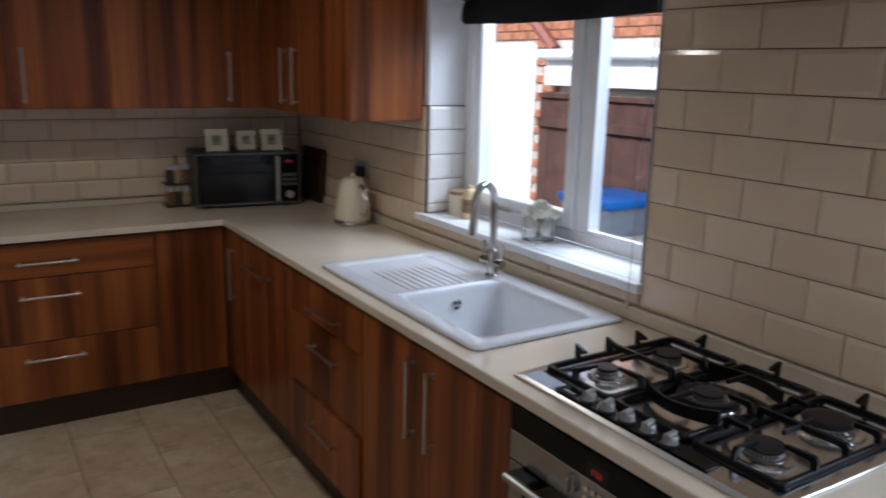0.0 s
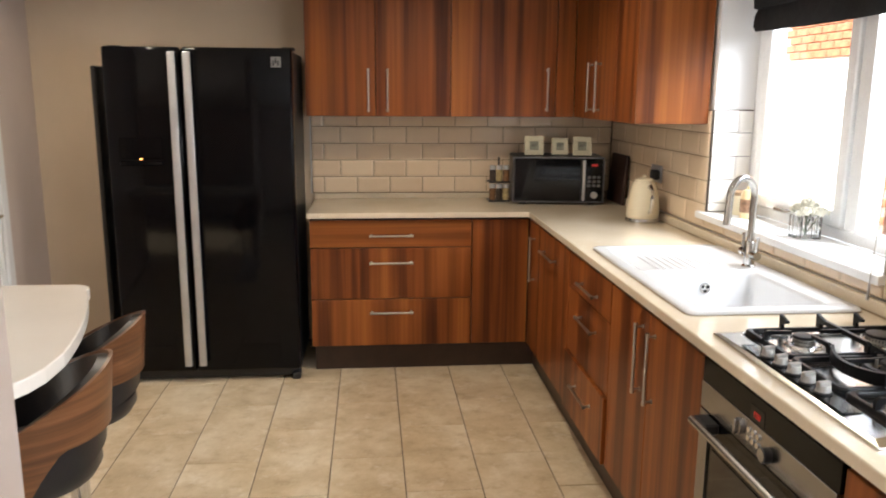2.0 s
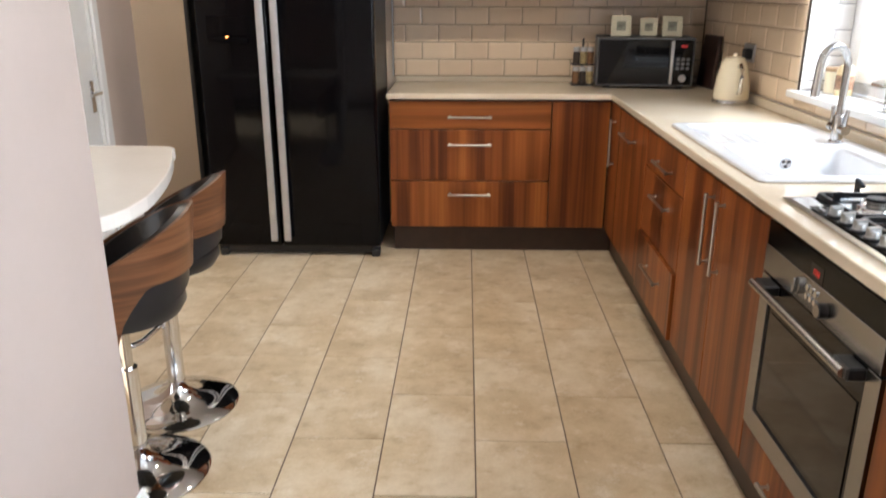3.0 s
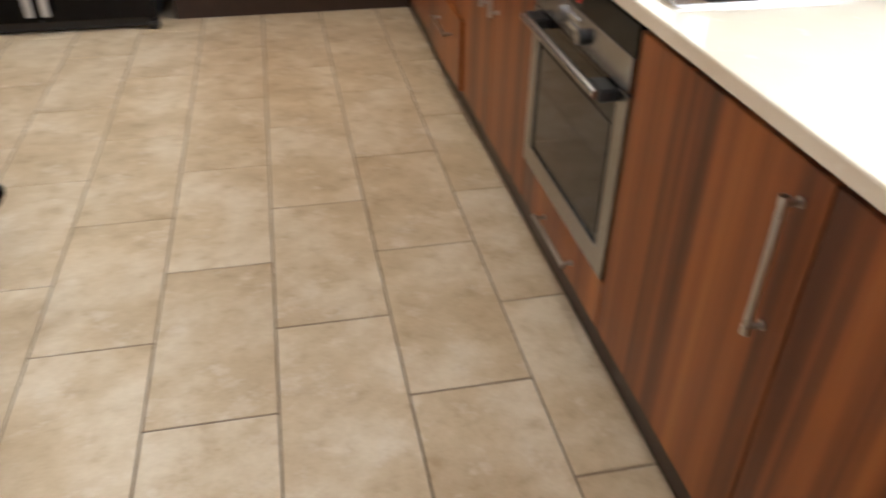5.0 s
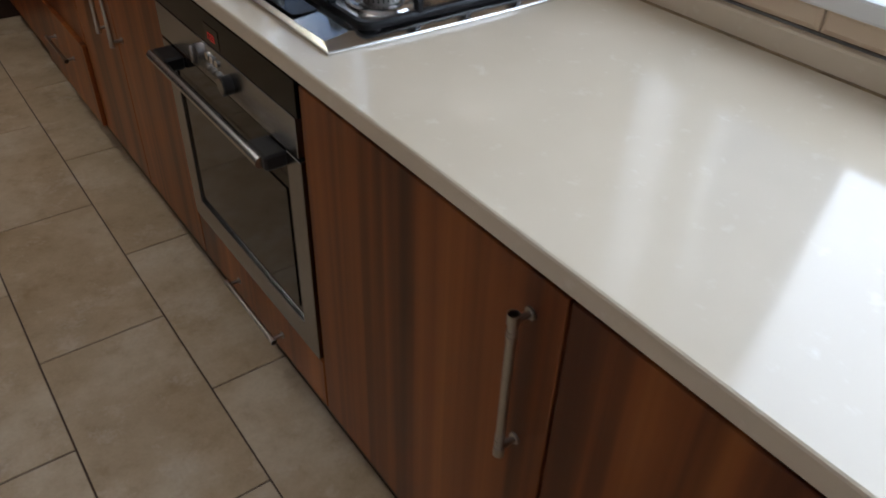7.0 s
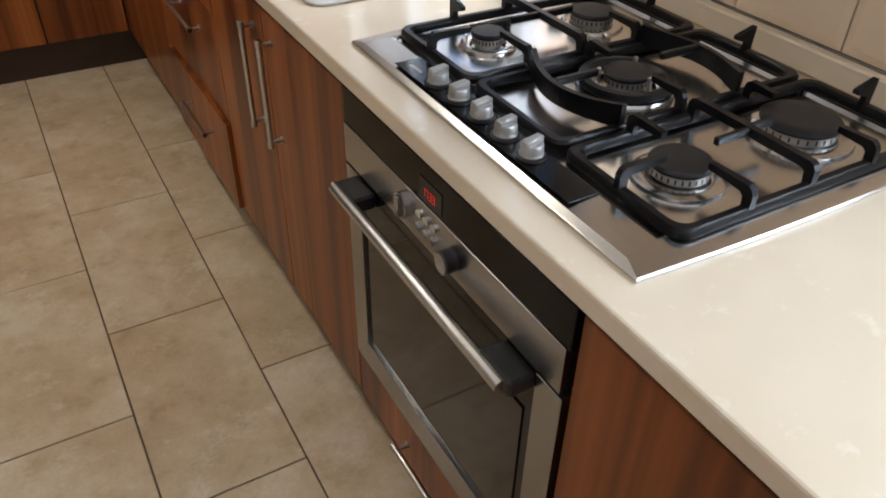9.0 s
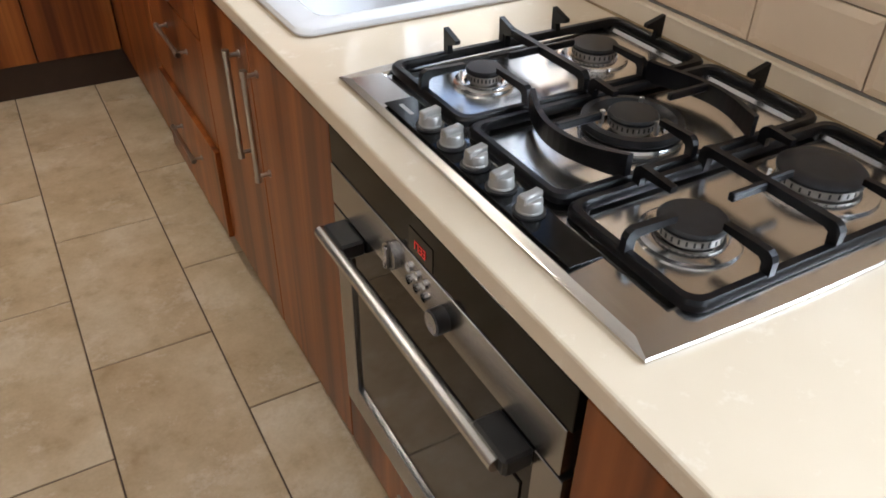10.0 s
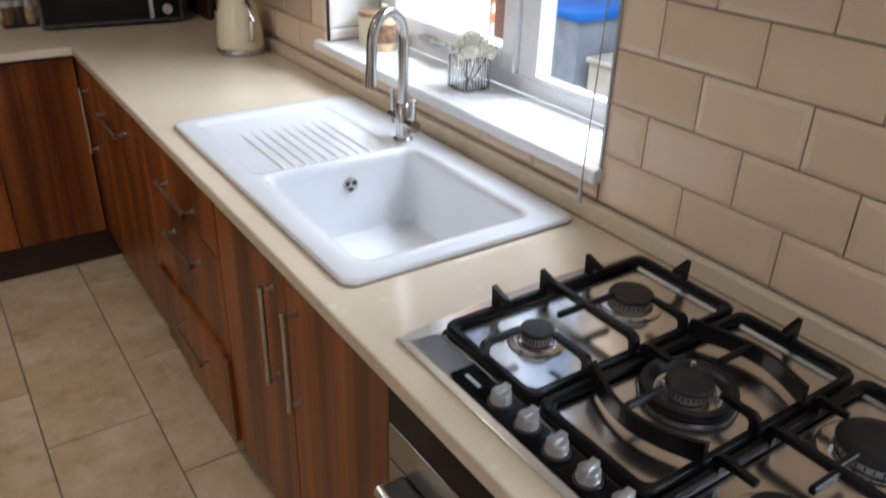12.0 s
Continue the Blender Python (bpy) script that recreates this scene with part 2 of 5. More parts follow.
def origin_of(ob):
    v = Vector(ob.location)
    while ob.parent:
        ob = ob.parent
        v = v + Vector(ob.location)
    return v


def part(name, bm, mat, parent, label="", smooth=False):
    bm.transform(Matrix.Translation(-origin_of(parent)))
    ob = new(name, mesh_of(name, bm, mat, smooth))
    ob.parent = parent
    return tagged(ob, label=label)


def thing(name, at, label, category, group="", kind=""):
    ob = new(name)
    ob.empty_display_size = 0.1
    ob.location = at
    return tagged(ob, label, category, group, kind)


def solid(name, bm, mat, label, category="", kind="", group="", smooth=False, at=None):
    """A thing of one mesh."""
    if at is None:
        zs = [v.co for v in bm.verts]
        at = (sum(v.x for v in zs) / len(zs), sum(v.y for v in zs) / len(zs), min(v.z for v in zs))
    bm.transform(Matrix.Translation(-Vector(at)))
    ob = new(name, mesh_of(name, bm, mat, smooth))
    ob.location = at
    return tagged(ob, label, category, group, kind)


# ---- the room's shell ----
EAST, NORTH, WEST, SOUTH, TOP = 1.68, 4.287, -1.735, -2.3, 2.4
WIN = (1.64, 2.88, 1.015, 2.06)      # y0, y1, z0, z1 of the sink window
WIN2 = (-1.00, 0.70, 1.015, 2.06)    # the second window of the east wall
BACK = 0.012                          # tile and adhesive thickness in front of the plaster
ex0, ex1 = EAST + BACK, EAST + 0.30


def wall_block(*boxes):
    return join(*[box(*b) for b in boxes])


solid("wall_east", wall_block(
    (ex0, SOUTH - 0.3, 0, ex1, WIN2[0], TOP), (ex0, WIN2[1], 0, ex1, WIN[0], TOP), (ex0, WIN[1], 0, ex1, NORTH + 0.3, TOP),
    (ex0, WIN2[0], 0, ex1, WIN2[1], WIN2[2] - 0.03), (ex0, WIN2[0], WIN2[3], ex1, WIN2[1], TOP),
    (ex0, WIN[0], 0, ex1, WIN[1], WIN[2] - 0.03), (ex0, WIN[0], WIN[3], ex1, WIN[1], TOP)), WALL_WHITE,
    "white plastered outer wall with two window openings", "wall", "structure")
solid("wall_north", wall_block((WEST - 0.2, NORTH + BACK, 0, ex0, NORTH + 0.3, TOP)), WALL, "beige painted end wall behind the fridge", "wall", "structure")
DOOR = (3.01, 3.775)
solid("wall_west", wall_block((WEST - 0.2, DOOR[1], 0, WEST, NORTH + BACK, TOP), (WEST - 0.2, 1.235, 0, WEST, DOOR[0], TOP), (WEST - 0.2, DOOR[0], 2.03, WEST, DOOR[1], TOP)),
      WALL_PALE, "pale beige painted side wall with a doorway", "wall", "structure")
solid("wall_partition", wall_block((-0.70, SOUTH, 0, -0.585, 1.235, TOP)), WALL_PINK, "pale pinkish painted partition wall beside the breakfast bar", "wall", "structure")
solid("wall_south", wall_block((-3.4, SOUTH - 0.3, 0, ex0, SOUTH, TOP)), WALL_PALE, "plain pale wall closing the room", "wall", "structure")
solid("ceiling", box(-3.4, SOUTH - 0.3, TOP, ex1, NORTH + 0.3, TOP + 0.1), CEILING, "white painted ceiling", "ceiling", "structure")
solid("wall_dining", wall_block((-3.4, SOUTH, 0, -3.2, -0.6, TOP), (-3.4, 0.7, 0, -3.2, 1.5, TOP), (-3.4, -0.6, 2.1, -3.2, 0.7, TOP), (-3.2, 1.235, 0, WEST - 0.2, 1.5, TOP)),
      WALL_PALE, "plain pale wall of the dining side", "wall", "structure")

# skirting of the partition: a moulded board
def skirting(y0, y1, x):
    prof = [(0, 0), (0.018, 0), (0.018, 0.095), (0.015, 0.105), (0.015, 0.118), (0.009, 0.128), (0.007, 0.142), (0, 0.145)]
    bm = bmesh.new()
    a = [bm.verts.new((x + px, y0, pz)) for px, pz in prof]
    b = [bm.verts.new((x + px, y1, pz)) for px, pz in prof]
    bm.faces.new(a[::-1])
    bm.faces.new(b)
    for k in range(len(prof)):
        bm.faces.new((a[k], a[(k + 1) % len(prof)], b[(k + 1) % len(prof)], b[k]))
    bmesh.ops.recalc_face_normals(bm, faces=bm.faces)
    return bm


solid("baseboard", skirting(SOUTH, 1.253, -0.585), WHITE_PAINT, "white moulded skirting board along the partition wall", "skirting board", "structure")

# ---- fitted kitchen ----
FACE, FACE_N, TOPZ = 1.055, 3.70, 0.90


def bar_handle(parent, run, a0, a1, z0, z1, face, out=-1):
    """A satin bar on two posts. run 'x' or 'y' is the line of the cabinets; upright where a0 == a1."""
    def P(a, z, d):
        return (a, face + out * d, z) if run == "x" else (face + out * d, a, z)
    bm = rod(P(a0, z0, 0.026), P(a1, z1, 0.026), 0.0058, n=12)
    if a0 == a1:
        s = [(a0, z0 + 0.012), (a0, z1 - 0.012)]
        ends = [((a0, z0), (a0, z0 + 0.014)), ((a0, z1 - 0.014), (a0, z1))]
    else:
        s = [(a0 + 0.012, z0), (a1 - 0.012, z0)]
        ends = [((a0, z0), (a0 + 0.014, z0)), ((a1 - 0.014, z0), (a1, z0))]
    for p in s:
        bm = join(bm, rod(P(*p, 0.0), P(*p, 0.026), 0.0045, n=10), rod(P(*p, 0.0), P(*p, 0.003), 0.008, n=10))
    for p, q in ends:
        bm = join(bm, rod(P(*p, 0.026), P(*q, 0.026), 0.0072, n=12))
    for u in (0.024, 0.031):
        for e0, e1, k in ((0, 1, 1), (1, 0, -1)):
            d = Vector((a1 - a0, z1 - z0)).normalized() * u * k
            p0, q0 = (a0, a1)[e0] + d.x, (z0, z1)[e0] + d.y
            d2 = d.normalized() * 0.003
            bm = join(bm, rod(P(p0, q0, 0.026), P(p0 + d2.x, q0 + d2.y, 0.026), 0.0068, n=12))
    return part("handle", bm, NICKEL, parent, "satin nickel bar handle", smooth=True)


def unit(name, run, a0, a1, z0, z1, depth, fronts, label, category="cabinet", face=None, group="fitted base units"):
    """One cabinet: body, fronts with handles. fronts: (part name, a0, a1, z0, z1, handle); handle None or (a0, a1, z0, z1)."""
    face = (FACE_N if run == "x" else FACE) if face is None else face
    mid = (a0 + a1) / 2

    def B(p0, p1, q0, q1, d0, d1, bevel=0.0):
        return box(p0, face + d0, q0, p1, face + d1, q1, bevel) if run == "x" else box(face + d0, p0, q0, face + d1, p1, q1, bevel)
    at = (mid, face + depth / 2, z0) if run == "x" else (face + depth / 2, mid, z0)
    t = thing(name, at, label, category, group)
    part("body", B(a0 + 0.0005, a1 - 0.0005, z0, z1, 0.024, depth), CARCASS, t, "dark cabinet body")
    for kind, f0, f1, q0, q1, handle in fronts:
        g = 0.0025
        f = part(kind, B(f0 + g, f1 - g, q0 + g, q1 - g, 0.0, 0.020, 0.0012), WOOD, t, "striped reddish walnut front")
        if handle:
            bar_handle(f, run, *handle, face)
    return t


Z0, Z1 = 0.15, 0.859
DR = [(0.705, Z1), (0.418, 0.705), (Z0, 0.418)]
# the run under the north wall
north_drawers = unit("drawer_cabinet", "x", -0.142, 0.738, Z0, 0.855, 0.56,
     [("drawer_front", -0.142, 0.738, a, b, (0.178, 0.416, h, h)) for (a, b), h in zip(DR, (0.772, 0.622, 0.342))],
     "wide three-drawer base cabinet with striped walnut fronts")
[c for c in north_drawers.children if c.name.startswith("drawer_front")][0].data.materials[0] = WOOD_X
unit("corner_cabinet", "x", 0.738, 1.078, Z0, 0.855, 0.56, [("door", 0.738, 1.053, Z0, Z1, None)], "corner base cabinet with a plain striped walnut door")
# the run under the windows
unit("corner_cabinet", "y", 3.42, 3.698, Z0, 0.855, 0.60, [("door", 3.42, 3.696, Z0, Z1, (3.545, 3.545, 0.54, 0.785))], "narrow corner base cabinet with an upright bar handle")
unit("dishwasher_cabinet", "y", 2.815, 3.42, Z0, 0.855, 0.60, [("door", 2.815, 3.42, Z0, Z1, (3.06, 3.32, 0.752, 0.752))], "built-in appliance cabinet with a level bar handle")
sink_drawers = unit("drawer_cabinet", "y", 2.212, 2.815, Z0, 0.855, 0.60,
     [("drawer_front", 2.212, 2.815, a, b, (2.375, 2.61, h, h)) for (a, b), h in zip(DR, (0.762, 0.618, 0.315))],
     "three-drawer walnut base cabinet beside the sink, bottom drawer slightly open")
[c for c in sink_drawers.children if c.name.startswith("drawer_front")][-1].location.x -= 0.012
unit("sink_cabinet", "y", 1.425, 2.212, Z0, 0.69, 0.60,
     [("door", 1.820, 2.212, Z0, Z1, (1.880, 1.880, 0.576, 0.812)), ("door", 1.425, 1.820, Z0, Z1, (1.772, 1.772, 0.576, 0.812))],
     "double-door walnut base cabinet under the sink")
unit("oven_drawer_cabinet", "y", 0.812, 1.425, Z0, 0.280, 0.60, [("drawer_front", 0.812, 1.425, Z0, 0.280, (0.985, 1.225, 0.208, 0.208))], "shallow walnut drawer under the oven")
unit("base_cabinet", "y", 0.238, 0.812, Z0, 0.855, 0.60, [("door", 0.238, 0.812, Z0, Z1, (0.289, 0.289, 0.583, 0.815))], "single-door walnut base cabinet beside the oven")
unit("base_cabinet", "y", -0.56, 0.238, Z0, 0.855, 0.60,
     [("door", -0.16, 0.238, Z0, Z1, (-0.115, -0.115, 0.572, 0.815)), ("door", -0.56, -0.16, Z0, Z1, (-0.205, -0.205, 0.572, 0.815))],
     "double-door walnut base cabinet under the worktop")
unit("base_cabinet", "y", -1.16, -0.56, Z0, 0.855, 0.60, [("door", -1.16, -0.56, Z0, Z1, (-0.61, -0.61, 0.572, 0.815))], "single-door walnut base cabinet at the end of the run")

solid("plinth_north", box(-0.128, 3.755, 0, 1.108, 3.77, 0.148), PLINTH, "dark brown plinth under the end cabinets", "plinth", "structure")
solid("plinth_east", box(1.108, -1.16, 0, 1.123, 3.755, 0.148), PLINTH, "dark brown plinth under the window-side cabinets", "plinth", "structure")

# worktop: one L of cream quartz, with cut-outs left for sink and hob
SINK = (1.100, 1.648, 1.640, 2.645)
HOB = (1.105, 0.778, 1.630, 1.490)


def worktop():
    x0, z0 = 1.046, 0.872
    xs = [x0, SINK[0] + 0.03, SINK[2] - 0.03, EAST - 0.001]
    b = [(x0, -1.18, EAST - 0.001, HOB[1] + 0.03), (x0, HOB[1] + 0.03, HOB[0] + 0.03, HOB[3] - 0.03), (HOB[2] - 0.03, HOB[1] + 0.03, EAST - 0.001, HOB[3] - 0.03),
         (x0, HOB[3] - 0.03, EAST - 0.001, SINK[1] + 0.03), (x0, SINK[1] + 0.03, xs[1], SINK[3] - 0.03), (xs[2], SINK[1] + 0.03, EAST - 0.001, SINK[3] - 0.03),
         (x0, SINK[3] - 0.03, EAST - 0.001, 3.665), (-0.15, 3.665, EAST - 0.001, NORTH - 0.001)]
    bm = bmesh.new()
    grid_x = sorted({-0.15, *[v for q in b for v in (q[0], q[2])]})
    grid_y = sorted({v for q in b for v in (q[1], q[3])})
    inside = lambda x, y: any(q[0] < x < q[2] and q[1] < y < q[3] for q in b)
    vs = {}
    V = lambda i, j: vs.setdefault((i, j), bm.verts.new((grid_x[i], grid_y[j], TOPZ)))
    for i in range(len(grid_x) - 1):
        for j in range(len(grid_y) - 1):
            if inside((grid_x[i] + grid_x[i + 1]) / 2, (grid_y[j] + grid_y[j + 1]) / 2):
                bm.faces.new((V(i, j), V(i + 1, j), V(i + 1, j + 1), V(i, j + 1)))
    bmesh.ops.dissolve_limit(bm, angle_limit=0.01, verts=list(bm.verts), edges=list(bm.edges))
    ret = bmesh.ops.extrude_face_region(bm, geom=list(bm.faces))
    bmesh.ops.translate(bm, verts=[v for v in ret["geom"] if isinstance(v, bmesh.types.BMVert)], vec=(0, 0, -(TOPZ - z0)))
    bmesh.ops.recalc_face_normals(bm, faces=bm.faces)
    rim = [e for e in bm.edges if all(v.co.z > TOPZ - 1e-4 for v in e.verts) and len(e.link_faces) == 2 and e.calc_face_angle(0) > 1]
    bmesh.ops.bevel(bm, geom=rim, offset=0.004, segments=2, affect="EDGES", profile=0.5)
    return bm


wt = thing("worktop", (1.35, 1.6, 0.856), "cream speckled quartz worktop in an L along two walls", "worktop")
part("slab", worktop(), WORKTOP, wt)
part("seam", join(box(1.0455, -0.092, 0.8730, 1.0475, -0.090, 0.8955), box(1.0505, -0.091, 0.9000, 1.66, -0.091, 0.9003)), plain("seam_filler", (0.30, 0.22, 0.14), 0.6, var=0.2), wt, "fine filled joint in the slab")
part("upstand", box(EAST - 0.022, -1.18, TOPZ + 0.0005, EAST - 0.001, NORTH - 0.001, 0.9405, 0.003), WORKTOP, wt)
part("upstand", box(-0.15, NORTH - 0.022, TOPZ + 0.0005, EAST - 0.0225, NORTH - 0.001, 0.930, 0.003), WORKTOP, wt)

part("sealant", box(EAST - 0.0255, -1.17, TOPZ + 0.0003, EAST - 0.0222, NORTH - 0.03, TOPZ + 0.0032), plain("yellowed_sealant", (0.36, 0.26, 0.15), 0.55, var=0.45, scale=14), wt, "yellowed sealant bead")

# wall cabinets
WB, WT_, WFACE_N, WFACE_E = 1.40, 2.14, 3.95, 1.346
unit("wall_cabinet", "x", -0.163, 0.640, WB, WT_, 0.335,
     [("door", -0.163, 0.223, WB, WT_, (0.182, 0.182, 1.425, 1.66)), ("door", 0.223, 0.640, WB, WT_, (0.288, 0.288, 1.425, 1.66))],
     "double-door striped walnut wall cabinet above the worktop", face=WFACE_N, group="fitted wall units")
unit("corner_wall_cabinet", "x", 0.640, 1.345, WB, WT_, 0.335,
     [("door", 0.640, 1.237, WB, WT_, (1.185, 1.185, 1.432, 1.672)), ("filler_panel", 1.237, 1.345, WB, WT_, None)],
     "single-door walnut corner wall cabinet above the microwave", face=WFACE_N, group="fitted wall units")
unit("wall_cabinet", "y", 2.93, 3.948, WB, WT_, 0.330,
     [("door", 3.53, 3.946, WB, WT_, (3.60, 3.60, 1.44, 1.69)), ("door", 3.225, 3.53, WB, WT_, (3.46, 3.46, 1.44, 1.69)), ("door", 2.93, 3.225, WB, WT_, None)],
     "walnut wall cabinet beside the window", face=WFACE_E, group="fitted wall units")
solid("end_panel", box(WFACE_E - 0.001, 2.907, WB + 0.003, EAST - 0.002, 2.928, WT_, 0.001), WOOD, "striped walnut end panel of the wall cabinets", "panel")


# ---- fridge freezer ----
fr = thing("fridge_freezer", (-0.66, 3.93, 0), "tall gloss black side-by-side fridge freezer with silver handles", "fridge")
part("body", box(-1.122, 3.668, 0.03, -0.203, 4.262, 1.735, 0.008, 2), BLACK_PLASTIC, fr, "black textured cabinet")
GAP = -0.742
for nm, a, b in (("freezer_door", -1.120, GAP - 0.004), ("fridge_door", GAP + 0.004, -0.198)):
    d = part(nm, box(a, 3.60, 0.062, b, 3.662, 1.745, 0.014, 3), FRIDGE, fr, "gloss black door", smooth=True)
    hx = (b - 0.052, b - 0.014) if nm == "freezer_door" else (a + 0.014, a + 0.052)
    bm = box(hx[0], 3.563, 0.10, hx[1], 3.582, 1.722, 0.006, 2)
    for z in (0.13, 0.9, 1.68):
        bm = join(bm, box(hx[0] + 0.008, 3.581, z, hx[1] - 0.008, 3.602, z + 0.03))
    part("handle", bm, SILVER, d, "long silver strip handle", smooth=True)
    if nm == "freezer_door":
        bm = join(box(-1.06, 3.5945, 1.195, -0.85, 3.601, 1.30, 0.003), box(-1.06, 3.582, 1.160, -0.85, 3.5995, 1.185, 0.004))
        part("water_dispenser", bm, FRIDGE, d, "black water dispenser panel with a small shelf")
        part("dispenser_light", box(-0.965, 3.592, 1.190, -0.952, 3.5948, 1.197), glow("orange_indicator", (1.0, 0.35, 0.08), 2.0), d, "small orange indicator light")
    else:
        bm = box(-0.300, 3.597, 1.650, -0.250, 3.6005, 1.702)
        part("badge", bm, plain("dull_badge_metal", (0.25, 0.25, 0.25), 0.4, 0.8), d, "square silver badge")
        part("badge_mark", join(*[box(-0.292 + 0.012 * k, 3.5955, 1.658 + 0.010 * (k % 2), -0.284 + 0.012 * k, 3.5972, 1.684 + 0.010 * (k % 2)) for k in range(3)]), BLACK_PLASTIC, d)
part("kickplate", box(-1.115, 3.64, 0.012, -0.21, 3.66, 0.058, 0.003), BLACK_PLASTIC, fr)
for x in (-1.10, -0.245):
    part("foot", box(x, 3.605, 0.0, x + 0.045, 3.68, 0.04, 0.006), BLACK_PLASTIC, fr)
    part("hinge_cover", box(x - 0.01, 3.665, 1.7355, x + 0.055, 3.74, 1.752, 0.005), BLACK_PLASTIC, fr)

# panel added to fill the dark area left of the fridge
solid("stored_board", box(-1.222, 3.74, 0.0, -1.196, 4.24, 1.655, 0.006), BLACK_PLASTIC, "dark upright panel added beside the fridge", "board")

# ---- sink with drainer ----


def rounded(x0, y0, x1, y1, r, n=5):
    out = []
    for cx, cy, a0 in ((x1 - r, y1 - r, 0), (x0 + r, y1 - r, 90), (x0 + r, y0 + r, 180), (x1 - r, y0 + r, 270)):
        for k in range(n + 1):
            a = radians(a0 + 90 * k / n)
            out.append((cx + r * math.cos(a), cy + r * math.sin(a)))
    return out


def loft(loops, close_last=True, close_first=False):
    """Skin through loops of equal length, each a list of (x, y, z)."""
    bm = bmesh.new()
    rings = [[bm.verts.new(p) for p in lp] for lp in loops]
    n = len(rings[0])
    for lo, hi in zip(rings, rings[1:]):
        for k in range(n):
            bm.faces.new((lo[k], lo[(k + 1) % n], hi[(k + 1) % n], hi[k]))
    if close_last:
        bm.faces.new(rings[-1])
    if close_first:
        bm.faces.new(rings[0][::-1])
    return bm


def sink_bowl():
    x0, y0, x1, y1 = SINK
    z = TOPZ + 0.001
    R = lambda d, r, zz: [(a, b, zz) for a, b in rounded(x0 + d, y0 + d, x1 - d, y1 - d, r)]
    bm = loft([R(0.0, 0.03, z), R(-0.001, 0.03, z + 0.005), R(0.003, 0.03, z + 0.011), R(0.012, 0.028, z + 0.0135)], close_last=False)
    # the bowl and the shallow drainer recess hang in the holes of the rim
    B = lambda d, r, zz: [(a, b, zz) for a, b in rounded(1.162 + d, 1.705 + d, 1.560 - d, 2.168 - d, r)]
    bowl = loft([B(-0.010, 0.034, z + 0.0125), B(-0.003, 0.030, z + 0.0105), B(0.003, 0.028, z + 0.003), B(0.006, 0.027, z - 0.012), B(0.015, 0.032, z - 0.155), B(0.024, 0.036, z - 0.175), B(0.050, 0.05, z - 0.184)])
    D = lambda d, r, zz: [(a, b, zz) for a, b in rounded(1.150 + d, 2.186 + d, 1.520 - d, 2.596 - d, r)]
    drainer = loft([D(-0.008, 0.03, z + 0.0125), D(-0.001, 0.027, z + 0.0112), D(0.004, 0.024, z + 0.0075), D(0.012, 0.02, z + 0.0062)])
    bm = join(bm, bowl, drainer)
    out = {v for v in bm.verts if abs(v.co.z - (z + 0.0135)) < 1e-5}
    holes = {v for v in bm.verts if abs(v.co.z - (z + 0.0125)) < 1e-5}
    es = [e for e in bm.edges if set(e.verts) <= out or set(e.verts) <= holes]
    bmesh.ops.triangle_fill(bm, use_beauty=True, use_dissolve=False, edges=es)
    bmesh.ops.recalc_face_normals(bm, faces=bm.faces)
    return bm


sk = thing("kitchen_sink", (1.37, 2.15, TOPZ), "white ceramic single-bowl sink with a ribbed drainer set in the worktop", "sink")
part("basin", sink_bowl(), CERAMIC, sk, smooth=True)
rz = TOPZ + 0.0138
for k in range(9):
    x = 1.228 + 0.0285 * k
    part("drainer_rib", tube([(x, 2.194, rz - 0.0125), (x, 2.208, rz - 0.0094), (x, 2.40, rz - 0.0094), (x, 2.50, rz - 0.0136)], 0.0068, 10), CERAMIC, sk, smooth=True)
part("sealant", loft([[(a, b, zz) for a, b in rounded(SINK[0] - d, SINK[1] - d, SINK[2] + d, SINK[3] + d, 0.032)] for d, zz in ((0.0035, TOPZ + 0.0004), (0.001, TOPZ + 0.0028), (-0.004, TOPZ + 0.0032))], False), plain("aged_sealant", (0.34, 0.26, 0.17), 0.5, var=0.4, scale=18), sk, "discoloured sealant line", smooth=True)
OY = 2.156
ov = part("overflow", lathe(0, 0, [(0.0, 0.0045), (0.006, 0.0045), (0.010, 0.003), (0.014, 0.0045), (0.018, 0.004), (0.0195, 0.0015), (0.0195, -0.002)], 24), CHROME, sk, "chrome overflow rosette", smooth=True)
ov.data.transform(Matrix.Translation(origin_of(sk)))
ov.data.transform(pose(0, 0, 0, 90, 0, 0))
ov.data.transform(Matrix.Translation(Vector((1.376, OY, 0.851)) - origin_of(sk)))
part("overflow_holes", join(*[box(1.376 + 0.011 * math.cos(a) - 0.0045, OY - 0.0062, 0.851 + 0.011 * math.sin(a) - 0.0045, 1.376 + 0.011 * math.cos(a) + 0.0045, OY - 0.002, 0.851 + 0.011 * math.sin(a) + 0.0045) for a in (0.5, 2.6, 4.7)]), BLACK_PLASTIC, ov)
part("plug_hole", lathe(1.362, 1.955, [(0.0, 0.7185), (0.02, 0.7182), (0.034, 0.7205), (0.045, 0.7200), (0.045, 0.7165)], 24), CHROME, sk, "chrome waste strainer", smooth=True)

